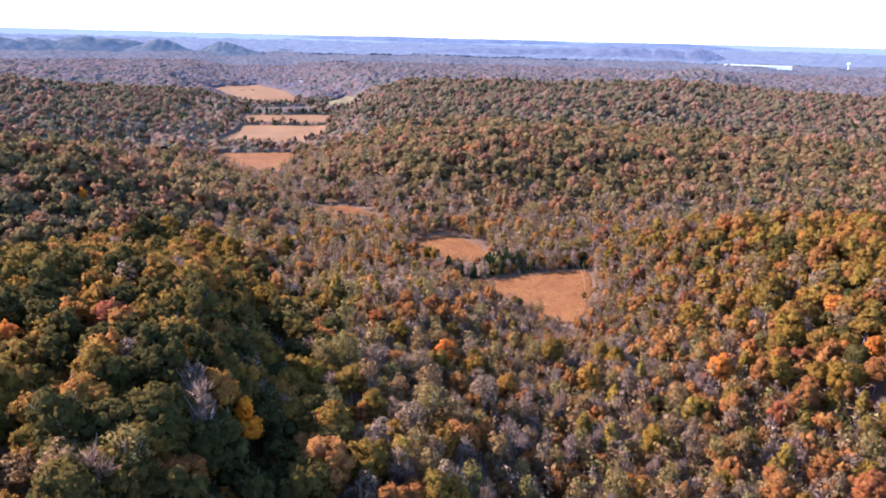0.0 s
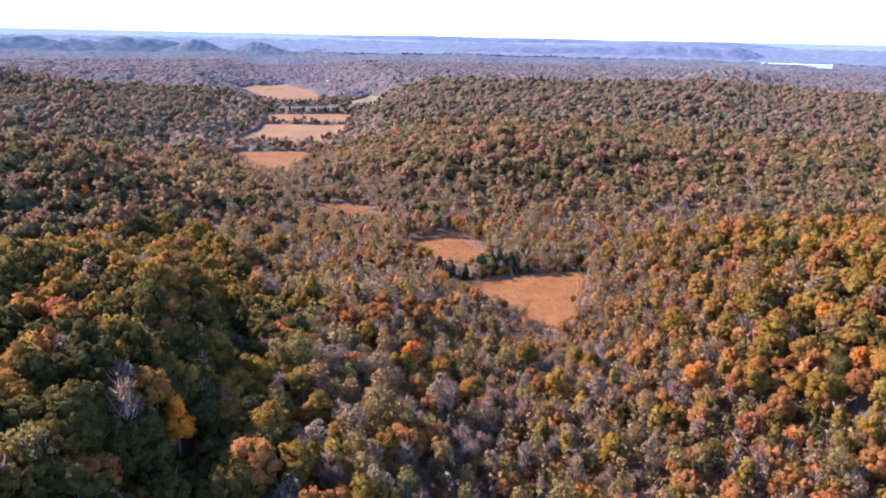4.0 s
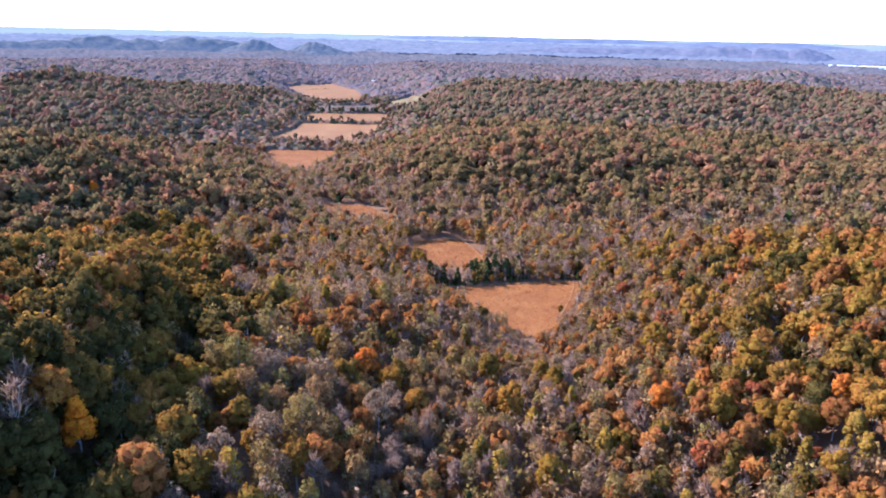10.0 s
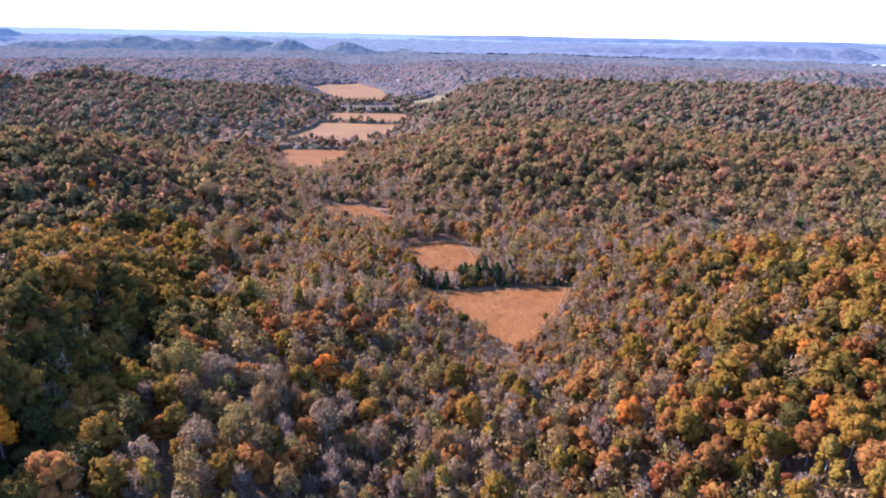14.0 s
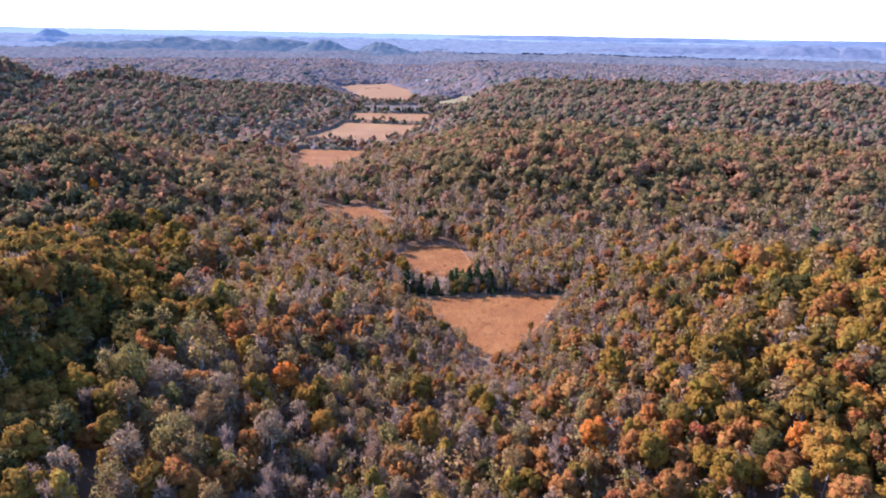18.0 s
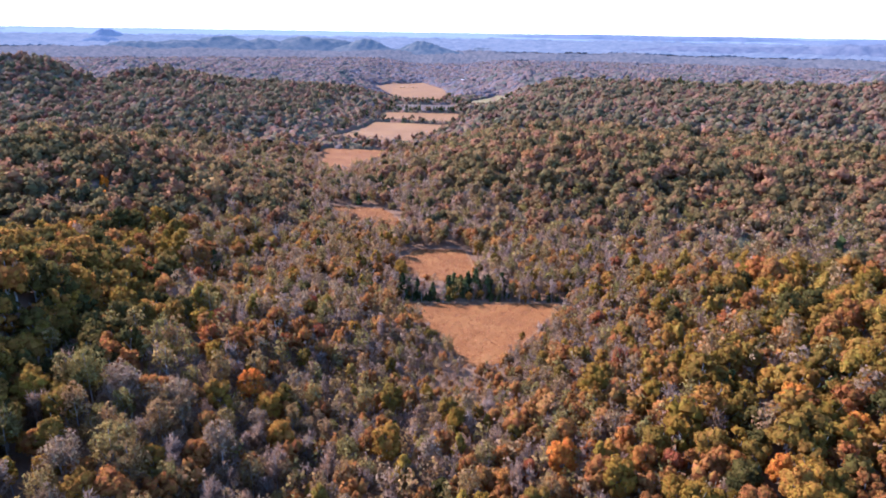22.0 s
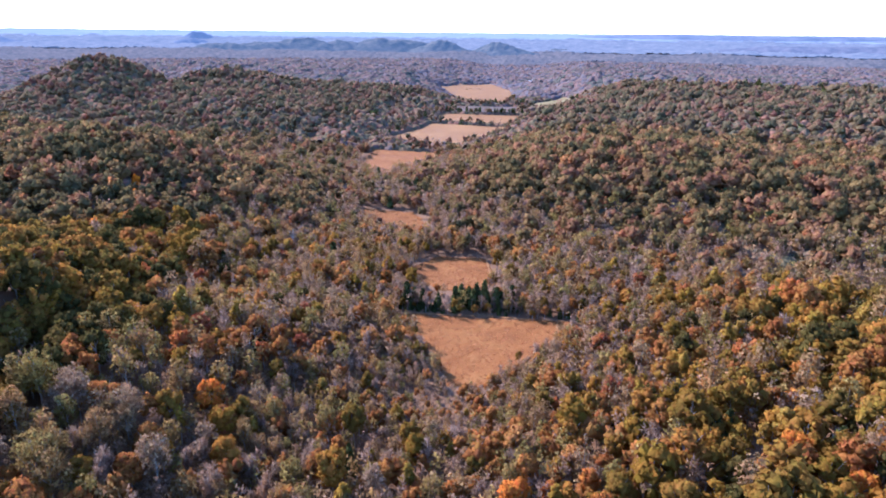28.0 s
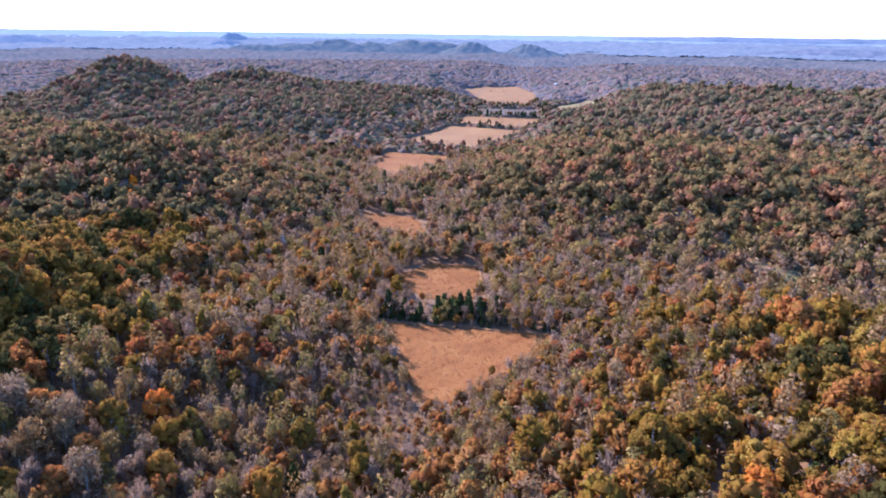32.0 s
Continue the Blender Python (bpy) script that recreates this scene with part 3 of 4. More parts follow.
def choose(x, y, rng):
    """The kind of each tree, by the ground that it stands on."""
    h = height(x, y) - valley_z(y)
    low = 1 - smooth(5, 17, h + 3 * wavy(x, y, 60, 21))
    patch = wavy(x, y, 55, 22)
    patch2 = wavy(x, y, 38, 23)
    far = smooth(500, 1500, np.hypot(x, y))
    w = np.zeros((len(x), 9))
    w[:, 0] = 0.36 * (1 - 0.5 * low) + 0.16 * patch
    w[:, 8] = 0.07 * (1 - low) + 0.06 * np.maximum(-patch2, 0)
    w[:, 6] = 0.20 * (1 - 0.4 * low) + 0.10 * patch2
    w[:, 1] = 0.20 + 0.14 * patch2 - 0.06 * low
    w[:, 2] = 0.02 + 0.025 * np.maximum(patch2, 0)
    w[:, 3] = 0.03 + 0.03 * low
    w[:, 4] = 0.03 + 0.27 * low - 0.08 * patch + 0.05 * far
    w[:, 7] = 0.04 + 0.36 * low - 0.05 * patch2
    w[:, 5] = 0.012 + 0.02 * low
    # the ridge by the valley's head keeps its green; the facing slope has more gold and flame
    ridge = (x < -48) & (y < 300) & (h > 12)
    w[ridge, 4] *= 0.1
    w[ridge, 7] *= 0.1
    w[ridge, 0] += 0.25
    w[ridge, 8] += 0.45
    w[ridge, 1] *= 0.5
    w[ridge, 6] *= 0.5
    w[ridge, 3] *= 0.3
    slope = (x > 95) & (y < 400)
    w[slope, 3] += 0.10
    w[slope, 2] += 0.015
    w[slope, 6] += 0.24
    w[slope, 4] *= 0.6
    w[slope, 7] *= 0.8
    glade = np.exp(-0.5 * (((x - 98) / 17) ** 2 + ((y - 190) / 55) ** 2))
    w[:, 1] += 0.7 * glade
    w[:, 2] += 0.25 * glade
    hollow = np.exp(-0.5 * (((x + 4) / 44) ** 2 + ((y - 195) / 95) ** 2))
    w[:, 4] += 0.55 * hollow
    w[:, 7] += 0.75 * hollow
    w[:, 3] += 0.07 * hollow
    w[:, 1] += 0.10 * hollow
    w[:, 0] *= 1 - 0.6 * hollow
    w[:, 6] *= 1 - 0.5 * hollow
    w[:, 8] *= 1 - 0.9 * hollow
    beyond = smooth(360, 560, np.hypot(x - 55, y - 40))
    w[:, 6] *= 1 - 0.5 * beyond
    w[:, 3] *= 1 - 0.6 * beyond
    w[:, 1] += 0.07 * beyond
    w[:, 0] += 0.12 * beyond
    dale = np.exp(-0.5 * (((x - 210) / 110) ** 2 + ((y - 432) / 32) ** 2))
    w[:, 4] += 0.8 * dale
    w[:, 7] += 0.6 * dale
    w = np.maximum(w, 0.004)
    cum = np.cumsum(w / w.sum(1, keepdims=True), 1)
    return (rng.uniform(0, 1, len(x))[:, None] > cum).sum(1).clip(0, 8)


rng = np.random.RandomState(11)
bands = [(0, 205, 6.4), (205, 390, 6.2), (390, 760, 6.6), (760, 1250, 8.0)]
plant = []                                        # x, y, kind, band
for band, (near, far, spacing) in enumerate(bands):
    x, y = scatter(near, far, spacing, rng)
    plant.append(np.stack([x, y, choose(x, y, rng), np.full(len(x), band)], -1))
# undergrowth: thin bare trees close together in the hollows and round the fields
x, y = scatter(0, 420, 5.1, rng)
hollow_now = height(x, y) - valley_z(y) + 3 * wavy(x, y, 60, 21) < 11
x, y = x[hollow_now], y[hollow_now]
scrub = np.stack([x, y, rng.choice([4, 7, 1], len(x), p=[0.42, 0.46, 0.12]), np.where(np.hypot(x - HUB[0], y - HUB[1]) < 205, 0, 1)], -1)
plant = np.concatenate(plant)
x, y = scatter(420, 660, 6.4, rng)
hollow_now = height(x, y) - valley_z(y) + 3 * wavy(x, y, 60, 21) < 9
x, y = x[hollow_now], y[hollow_now]
scrub = np.concatenate([scrub, np.stack([x, y, rng.choice([4, 7], len(x), p=[0.6, 0.4]), np.ones(len(x))], -1)])

# close-set oaks on the steep flank of the near ridge
# the dark green kind puts the flank's shade into the leaf colour
x, y = rng.uniform(-92, -54, 80), rng.uniform(95, 245, 80)
plant = np.concatenate([plant, np.stack([x, y, np.full(80, 8), np.zeros(80)], -1)])
# mostly dark green at the foot too, where shade is put into colour
x, y = rng.uniform(-84, -44, 120), rng.uniform(92, 160, 120)
foot = np.stack([x, y, rng.choice([8, 0, 1], 120, p=[0.75, 0.15, 0.1]), np.zeros(120)], -1)
plant = np.concatenate([plant, foot])
x, y = rng.uniform(-104, -62, 70), rng.uniform(160, 240, 70)
plant = np.concatenate([plant, np.stack([x, y, rng.choice([0, 6, 1, 8], 70, p=[0.4, 0.2, 0.15, 0.25]), np.zeros(70)], -1)])
# the same woods run on under the flight and behind it
bx, by = np.meshgrid(np.arange(-190, 290, 6.5), np.arange(-90, 190, 6.5))
bx, by = (bx + rng.uniform(-3.4, 3.4, bx.shape)).ravel(), (by + rng.uniform(-3.4, 3.4, by.shape)).ravel()
behind = ~wooded(bx, by)
bx, by = bx[behind], by[behind]
plant = np.concatenate([plant, np.stack([bx, by, choose(bx, by, rng), np.full(len(bx), 2)], -1)])

# single trees that stand out, by kind and place: kind, x, y, size
MARKED = [
    ("poplar_tree", -65, 138.5, 1.3, BRIGHT_GOLD), ("maple_tree", -106, 171, 1.1, DEEP_RED), ("maple_tree", -39, 250, 1.0, DEEP_RED), ("maple_tree", -8, 269, 0.9, DEEP_RED),
    ("maple_tree", 163, 246, 1.15, BRIGHT_ORANGE), ("maple_tree", 200, 308, 1.0, BRIGHT_ORANGE), ("maple_tree", -24, 298, 0.9, DEEP_RED), ("maple_tree", 176, 232, 1.1, BRIGHT_ORANGE),
    ("rust_oak_tree", -9, 217, 1.1, BRIGHT_ORANGE), ("rust_oak_tree", -124, 150, 1.2, BRIGHT_ORANGE), ("maple_tree", -128, 160, 0.9, BRIGHT_ORANGE), ("oak_tree", 71, 306, 0.42, OLIVE),
    ("bare_tree", -86, 386, 1.25, WHITE_TWIG), ("poplar_tree", 127, 178, 1.0, GOLD), ("rust_oak_tree", 94, 209, 1.2, BRIGHT_ORANGE), ("oak_tree", 42, 205, 1.2, OCHRE), ("cedar_tree", -56, 380, 1.2, EVERGREEN),
    ("maple_tree", -197, 380, 0.9, BRIGHT_ORANGE), ("poplar_tree", -206, 392, 0.95, BRIGHT_GOLD), ("cedar_tree", -128, 590, 1.2, EVERGREEN), ("cedar_tree", -116, 566, 1.2, EVERGREEN),
    ("rust_oak_tree", -140, 165, 1.0, BRIGHT_ORANGE), ("maple_tree", -60, 300, 0.9, BRIGHT_ORANGE), ("maple_tree", 150, 205, 0.9, BRIGHT_ORANGE), ("maple_tree", 130, 320, 0.8, BRIGHT_ORANGE),
]
marked = np.array([(x, y, NAMES.index(k), 0 if math.hypot(x - 55, y - 40) < 205 else 1) for k, x, y, *_ in MARKED])
gap = np.min(np.hypot(plant[:, 0][:, None] - marked[:, 0], plant[:, 1][:, None] - marked[:, 1]), 1)
# trees between the golden tree on the ridge's foot and the camera are cleared to fit the view
toward_camera, beside = (plant[:, 0] + 65) * 0.36 - (plant[:, 1] - 138.5) * 0.93, (plant[:, 0] + 65) * 0.93 + (plant[:, 1] - 138.5) * 0.36
plant = plant[(gap > 6.5) & ~((np.abs(beside) < 4.5) & (toward_camera > 0) & (toward_camera < 14))]

# hedgerows: lines of cedars and scrub between the fields: from, to, trees, share of cedars, size
hedges = []
for (x0, y0), (x1, y1), n, cedars, size, band in [
        ((2, 345), (52, 361), 9, 0.95, 0.95, 1), ((46, 359), (92, 366), 14, 0.3, 0.6, 1), ((30, 357), (56, 364), 7, 0.9, 0.9, 1), ((0, 341), (90, 362), 44, 0.5, 0.4, 1), ((-226, 772), (-112, 788), 46, 0.55, 0.7, 2),
        ((-226, 992), (-116, 1000), 40, 0.2, 0.45, 2), ((-248, 1096), (-110, 1114), 42, 0.7, 0.8, 2), ((-258, 1205), (-190, 1214), 24, 0.8, 0.8, 2),
        ((-232, 800), (-262, 1110), 34, 0.2, 0.9, 2), ((-186, 1212), (-188, 1300), 10, 0.5, 0.7, 2), ((-160, 1206), (-100, 1172), 9, 0.4, 0.7, 2),
        ((-325, 1398), (-285, 1422), 12, 0.0, 0.36, 2)]:
    for i in range(n):
        k = (i + rng.uniform(-0.4, 0.4)) / n
        kind = 5 if rng.uniform() < cedars else (4 if rng.uniform() < 0.7 else 0)
        hedges.append((x0 + (x1 - x0) * k + rng.normal() * 1.5, y0 + (y1 - y0) * k + rng.normal() * 1.5, kind, band, size * rng.uniform(0.75, 1.2)))
# low oaks on the camera side of the golden tree, sized to keep it in view
for i in range(16):
    down, across = 4.0 + 1.05 * i, rng.uniform(-5, 5)
    hedges.append((-65 + 0.36 * down + 0.93 * across, 138.5 - 0.93 * down + 0.36 * across, 8, 0, rng.uniform(0.55, 0.72)))
hedges = np.array(hedges)
scrub = np.column_stack([scrub, rng.uniform(0.6, 0.98, len(scrub))])
scrub[:, 3] += 0.5                                # drawn with fewer twigs
near_field = np.min([edge_distance(poly, scrub[:, 0], scrub[:, 1]) for _, poly, *_ in FIELDS], 0)
scrub = scrub[near_field > 4]
bx, by = rng.uniform(18, 88, 620), rng.uniform(238, 296, 620)
brush = np.stack([bx, by, rng.choice([4, 7, 1], 620, p=[0.45, 0.4, 0.15]), np.full(620, 1.5), rng.uniform(0.22, 0.42, 620) / 0.6], -1)
scrub = np.concatenate([scrub, brush[~open_ground(bx, by)]])

belt = (np.abs(plant[:, 0] - 14) < 32) & (plant[:, 1] > 350) & (plant[:, 1] < 380)
plant = plant[~belt | (rng.uniform(0, 1, len(plant)) < 0.3)]
belt = (np.abs(scrub[:, 0] - 14) < 32) & (scrub[:, 1] > 350) & (scrub[:, 1] < 380)
scrub[belt, 4] *= 0.55
size = (rng.normal(1.0, 0.17, len(plant))).clip(0.6, 1.5)
hollow = 1 - smooth(4, 14, height(plant[:, 0], plant[:, 1]) - valley_z(plant[:, 1]))
size *= 1 - 0.12 * hollow
rim = np.full(len(plant), 1e9)
for _, poly, *_ in FIELDS:
    rim = np.minimum(rim, edge_distance(poly, plant[:, 0], plant[:, 1]))
size *= 1 - 0.25 * (1 - smooth(8, 45, rim))       # lower trees and scrub round the fields


def stunted(rows):
    """The low thicket at the foot of the nearest field."""
    return 1 - 0.6 * np.exp(-0.5 * (((rows[:, 0] - 52) / 24) ** 2 + ((rows[:, 1] - 262) / 20) ** 2))


size *= stunted(plant)
scrub[:, 4] *= stunted(scrub)
ALL = np.concatenate([np.column_stack([plant, size]), np.column_stack([marked, [m[3] for m in MARKED]]), hedges, scrub])
ALL = np.column_stack([ALL, height(ALL[:, 0], ALL[:, 1]), rng.uniform(0, math.tau, len(ALL)), rng.uniform(0, 1, len(ALL)), rng.randint(0, VARIANTS, len(ALL)),
                       1 - 0.12 * (1 - smooth(6, 18, height(ALL[:, 0], ALL[:, 1]) - valley_z(ALL[:, 1]))) * (ALL[:, 2] != 5) * (ALL[:, 3] < 4)])


# ---- trees: the nearest as single things ----
bright = {(m[1], m[2]): m[4] for m in MARKED}
crowns, trunks = {}, {}
for kind, (mat, wide, tall, low, limbs, girth, label) in KINDS.items():
    for k in range(VARIANTS):
        for lod in (0, 1):
            v, soft = TEMPLATES[kind, lod, k]
            crowns[kind, lod, k] = mesh_from("crown", v, np.arange(len(v)), np.arange(len(v) // 3) * 3, mat, np.zeros(len(v)), soft)
        pale = kind == "bare_tree" and k < 2
        trunks[kind, k] = trunk_mesh("trunk", np.random.RandomState(50 + k), tall, girth, limbs, wide / 2, PALE_BARK if pale else BARK)
single = np.zeros(len(ALL), bool)
closeness = np.hypot(ALL[:, 0] - 60, ALL[:, 1] - 60)
for i in range(len(NAMES)):
    mine = np.flatnonzero((ALL[:, 2] == i) & ((ALL[:, 3] == 0) | (ALL[:, 3] == 1)))
    single[mine[np.argsort(closeness[mine])][:290]] = True
single[len(plant):len(plant) + len(MARKED)] = True
for x, y, i, band, s, z, turn, tint, k, slim in ALL[single]:
    kind = NAMES[int(i)]
    tree = new(kind)
    tree.empty_display_size = 1.0
    tagged(tree, KINDS[kind][6], "tree", kind.replace("_", " ") + "s of the near woods")
    part("trunk", trunks[kind, int(k)], tree)
    crown = part("crown", crowns[kind, 0 if math.hypot(x - 60, y - 60) < 175 else 1, int(k)], tree)
    if (x, y) in bright:
        crown.data = crown.data.copy()
        crown.data.materials[0] = bright[x, y]
        if kind == "bare_tree":
            tree.children[0].data = trunks[kind, 0]
    tree.matrix_basis = pose(x, y, z - 0.2, 0, 0, math.degrees(turn)) @ Matrix.Diagonal((s * slim, s * slim, s * (0.9 + 0.2 * tint), 1))


# ---- trees: the woods beyond, joined by kind and distance ----
def planted(verts, rows, soft=None):
    """Copies of a template at the rows' places: vertices, a tint and a normal for each."""
    x, y, s, z, turn, tint = rows[:, 0], rows[:, 1], rows[:, 4], rows[:, 5], rows[:, 6], rows[:, 7]
    c, d = np.cos(turn)[:, None], np.sin(turn)[:, None]
    vx = (verts[None, :, 0] * c - verts[None, :, 1] * d) * (s * rows[:, 9])[:, None] + x[:, None]
    vy = (verts[None, :, 0] * d + verts[None, :, 1] * c) * (s * rows[:, 9])[:, None] + y[:, None]
    vz = verts[None, :, 2] * (s * (0.9 + 0.2 * tint))[:, None] + z[:, None] - 0.2
    if soft is None:
        soft = np.zeros((len(verts), 3))
    nx, ny = soft[None, :, 0] * c - soft[None, :, 1] * d, soft[None, :, 0] * d + soft[None, :, 1] * c
    normals = np.stack([nx, ny, np.broadcast_to(soft[None, :, 2], nx.shape)], -1).reshape(-1, 3)
    return np.stack([vx, vy, vz], -1).reshape(-1, 3), np.repeat(tint, len(verts)), normals


# haze put into the leaf colours: greyer tier by tier farther up the valley
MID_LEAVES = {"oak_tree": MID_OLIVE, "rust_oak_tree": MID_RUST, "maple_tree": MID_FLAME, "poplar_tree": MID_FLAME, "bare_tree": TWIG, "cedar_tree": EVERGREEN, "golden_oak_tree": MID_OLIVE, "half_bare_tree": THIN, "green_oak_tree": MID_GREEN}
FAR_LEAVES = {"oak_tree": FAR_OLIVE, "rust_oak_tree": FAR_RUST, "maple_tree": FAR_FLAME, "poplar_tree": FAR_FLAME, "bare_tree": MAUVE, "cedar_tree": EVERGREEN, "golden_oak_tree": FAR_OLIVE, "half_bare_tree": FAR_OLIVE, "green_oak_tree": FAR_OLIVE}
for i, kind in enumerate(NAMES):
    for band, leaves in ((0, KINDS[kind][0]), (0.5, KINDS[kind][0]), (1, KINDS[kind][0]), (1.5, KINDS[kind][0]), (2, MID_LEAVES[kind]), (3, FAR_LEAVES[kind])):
        rows = ALL[(ALL[:, 2] == i) & (ALL[:, 3] == band) & ~single]
        if not len(rows):
            continue
        lod = max(int(band), 1) if band not in (0.5, 1.5) else 2
        vs, ts, ns = [], [], []
        for k in range(VARIANTS):
            mine = rows[rows[:, 8] == k]
            if len(mine):
                v, t, n = planted(TEMPLATES[kind, lod, k][0], mine, TEMPLATES[kind, lod, k][1])
                vs.append(v)
                ts.append(t)
                ns.append(n)
        v, t, n = np.concatenate(vs), np.concatenate(ts), np.concatenate(ns)
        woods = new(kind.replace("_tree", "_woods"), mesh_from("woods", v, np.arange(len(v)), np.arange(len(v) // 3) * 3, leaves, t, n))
        tagged(woods, "wood of " + KINDS[kind][6].split(" with ")[0] + "s on the valley sides", "woods", kind="stuff")
    # trunks of the joined trees near enough to be seen between the crowns
    rows = ALL[(ALL[:, 2] == i) & (ALL[:, 3] == 1) & ~single]
    if len(rows) and kind != "cedar_tree":
        tall = KINDS[kind][2]
        tv, tq = tube([(0, 0, -1), (0.2, 0.1, tall * 0.45), (0.1, -0.1, tall * 0.85)], [0.28, 0.2, 0.05], 4)
        tv, tq = np.array(tv), np.array(tq)
        v, _, _ = planted(tv, rows)
        q = (tq[None] + (np.arange(len(rows)) * len(tv))[:, None, None]).reshape(-1, 4)
        tagged(new("tree_trunks", mesh_from("trunks", v, q.ravel(), np.arange(len(q)) * 4, BARK)), "grey trunks standing under the wood's crowns", "trunks", kind="stuff")

# the woods far off: one closed canopy, every crown a bump with its own shade
def canopy(near, far, dr, da, cell, seed, material, hazing, low_by=0.0):
    rr, aa = np.meshgrid(np.arange(near, far, dr), np.radians(np.arange(-61, 60, da)), indexing="ij")
    r = np.random.RandomState(seed)
    rr, aa = rr + r.uniform(-0.3, 0.3, rr.shape) * dr, aa + r.uniform(-0.3, 0.3, rr.shape) * np.radians(da)
    x, y = HUB[0] + rr * np.sin(aa), HUB[1] + rr * np.cos(aa)
    ix, iy = np.floor((x + far + 200) / cell).astype(int), np.floor((y + 400) / cell).astype(int)
    size = (iy.max() + 3, ix.max() + 3)
    jx, jy, tall, shade = (r.uniform(0, 1, size) for _ in range(4))
    top, own = np.zeros(x.shape), np.zeros(x.shape)
    for ox in (-1, 0, 1):
        for oy in (-1, 0, 1):
            cx, cy = ix + ox, iy + oy
            px, py = (cx + jx[cy, cx]) * cell - far - 200, (cy + jy[cy, cx]) * cell - 400
            h = (9 + 5 * tall[cy, cx]) - ((x - px) ** 2 + (y - py) ** 2) * (9.0 / cell ** 2)
            own, top = np.where(h > top, shade[cy, cx], own), np.maximum(top, h)
    low = 1 - smooth(5, 17, height(x, y) - valley_z(y) + 3 * wavy(x, y, 60, 21))
    # haze put into the tint: farther crowns shift to the grey end
    own = np.clip(own * 0.62 + 0.03 + 0.14 * wavy(x, y, 90, 52) + 0.14 * low + hazing * smooth(1000, 2000, rr), 0.0, 0.99)
    top = top * (1 - low_by) + r.uniform(-0.7, 0.7, x.shape)
    rim = np.min([edge_distance(poly, x, y) for _, poly, *_ in FIELDS], 0)
    z = height(x, y) + np.where(open_ground(x, y) | (rim < 60 * low_by), -3.0, top * (0.35 + 0.65 * smooth(0, 40, rim)))
    me = grid_mesh("woods", x, y, z, material)
    me.attributes.new("tint", "FLOAT", "POINT").data.foreach_set("value", own.astype(np.float32).ravel())
    woods = new("mixed_woods", me)
    return tagged(woods, "far autumn woods in a closed brown and mauve canopy", "woods", kind="stuff")


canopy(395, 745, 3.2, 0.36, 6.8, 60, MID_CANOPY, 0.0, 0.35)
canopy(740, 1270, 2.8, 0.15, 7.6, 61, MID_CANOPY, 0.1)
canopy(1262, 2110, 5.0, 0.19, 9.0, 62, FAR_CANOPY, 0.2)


# ---- the distance: a plain and hills miles off, as a backdrop ----
def far_sheet(name, r0, r1, a0, a1, dr, da, lift, material, label):
    """A wooded sheet between two distances and two bearings, its surface lumpy with crowns."""
    rr, aa = np.meshgrid(np.arange(r0, r1, dr), np.radians(np.arange(a0, a1, da)), indexing="ij")
    x, y = HUB[0] + rr * np.sin(aa), HUB[1] + rr * np.cos(aa)
    r = np.random.RandomState(5)
    lumps = (r.uniform(0, 1, x.shape) ** 2 * 7 + 2.5 * wavy(x, y, 130, 31) + 2 * wavy(x, y, 420, 32)) * (1.0 if r0 < 3500 else 0.3) + (7 * smooth(2080, 2300, rr) * np.maximum(wavy(x, y, 520, 33), -0.2) if r0 < 2500 else 0)
    base = height(x, y)
    base = base + (valley_z(rr) - base) * smooth(3000, 3980, rr)
    me = grid_mesh(name, x, y, base + lift + lumps, material)
    return tagged(new(name, me), label, "backdrop", kind="structure")


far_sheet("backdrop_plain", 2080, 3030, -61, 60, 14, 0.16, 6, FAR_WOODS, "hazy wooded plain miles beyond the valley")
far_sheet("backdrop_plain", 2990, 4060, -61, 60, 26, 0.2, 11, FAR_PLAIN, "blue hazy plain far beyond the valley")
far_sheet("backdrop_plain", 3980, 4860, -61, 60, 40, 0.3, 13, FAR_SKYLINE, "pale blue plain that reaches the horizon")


def far_hill(cx, cy, top, wide, deep, material, label, turn=0.0, flat=2.0, seed=0):
    """One hill of the distance: a rounded or flat-topped mound with a lumpy wooded skin."""
    u, v = np.meshgrid(np.linspace(-1, 1, 90), np.linspace(-1, 1, 40))
    c, s = math.cos(radians(turn)), math.sin(radians(turn))
    x, y = cx + u * wide * c - v * deep * s, cy + u * wide * s + v * deep * c
    base = height(x, y) - 6
    d = np.sqrt(u * u + v * v)
    shape = np.exp(-(d / 0.52) ** flat) - math.exp(-(1 / 0.52) ** flat)
    r = np.random.RandomState(seed)
    uneven = 1 + 0.10 * wavy(x, y, wide * 0.5, 40 + seed) + 0.05 * wavy(x, y, wide * 0.17, 60 + seed)
    z = base + (top - base) * shape * uneven + r.uniform(0, 1, x.shape) * 4.0 * np.clip(shape * 5, 0, 1)
    hill = new("backdrop_hill", grid_mesh("hill", x, y, np.where(d < 1, z, base - 8), material))
    return tagged(hill, label, "hill", "hills on the horizon", "structure")


KNOB = "steep rounded wooded knob, blue with a haze-like glow"
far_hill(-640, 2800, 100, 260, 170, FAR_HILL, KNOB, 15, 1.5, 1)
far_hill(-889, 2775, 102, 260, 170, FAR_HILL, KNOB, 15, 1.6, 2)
far_hill(-1110, 2785, 101, 480, 200, FAR_HILL, "long wooded hill, blue with a haze-like glow", 22, 2.6, 3)
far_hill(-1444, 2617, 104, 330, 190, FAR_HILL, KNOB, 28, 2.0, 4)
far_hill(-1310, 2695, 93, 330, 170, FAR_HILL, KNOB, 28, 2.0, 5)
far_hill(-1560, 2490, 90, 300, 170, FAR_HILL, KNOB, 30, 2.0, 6)
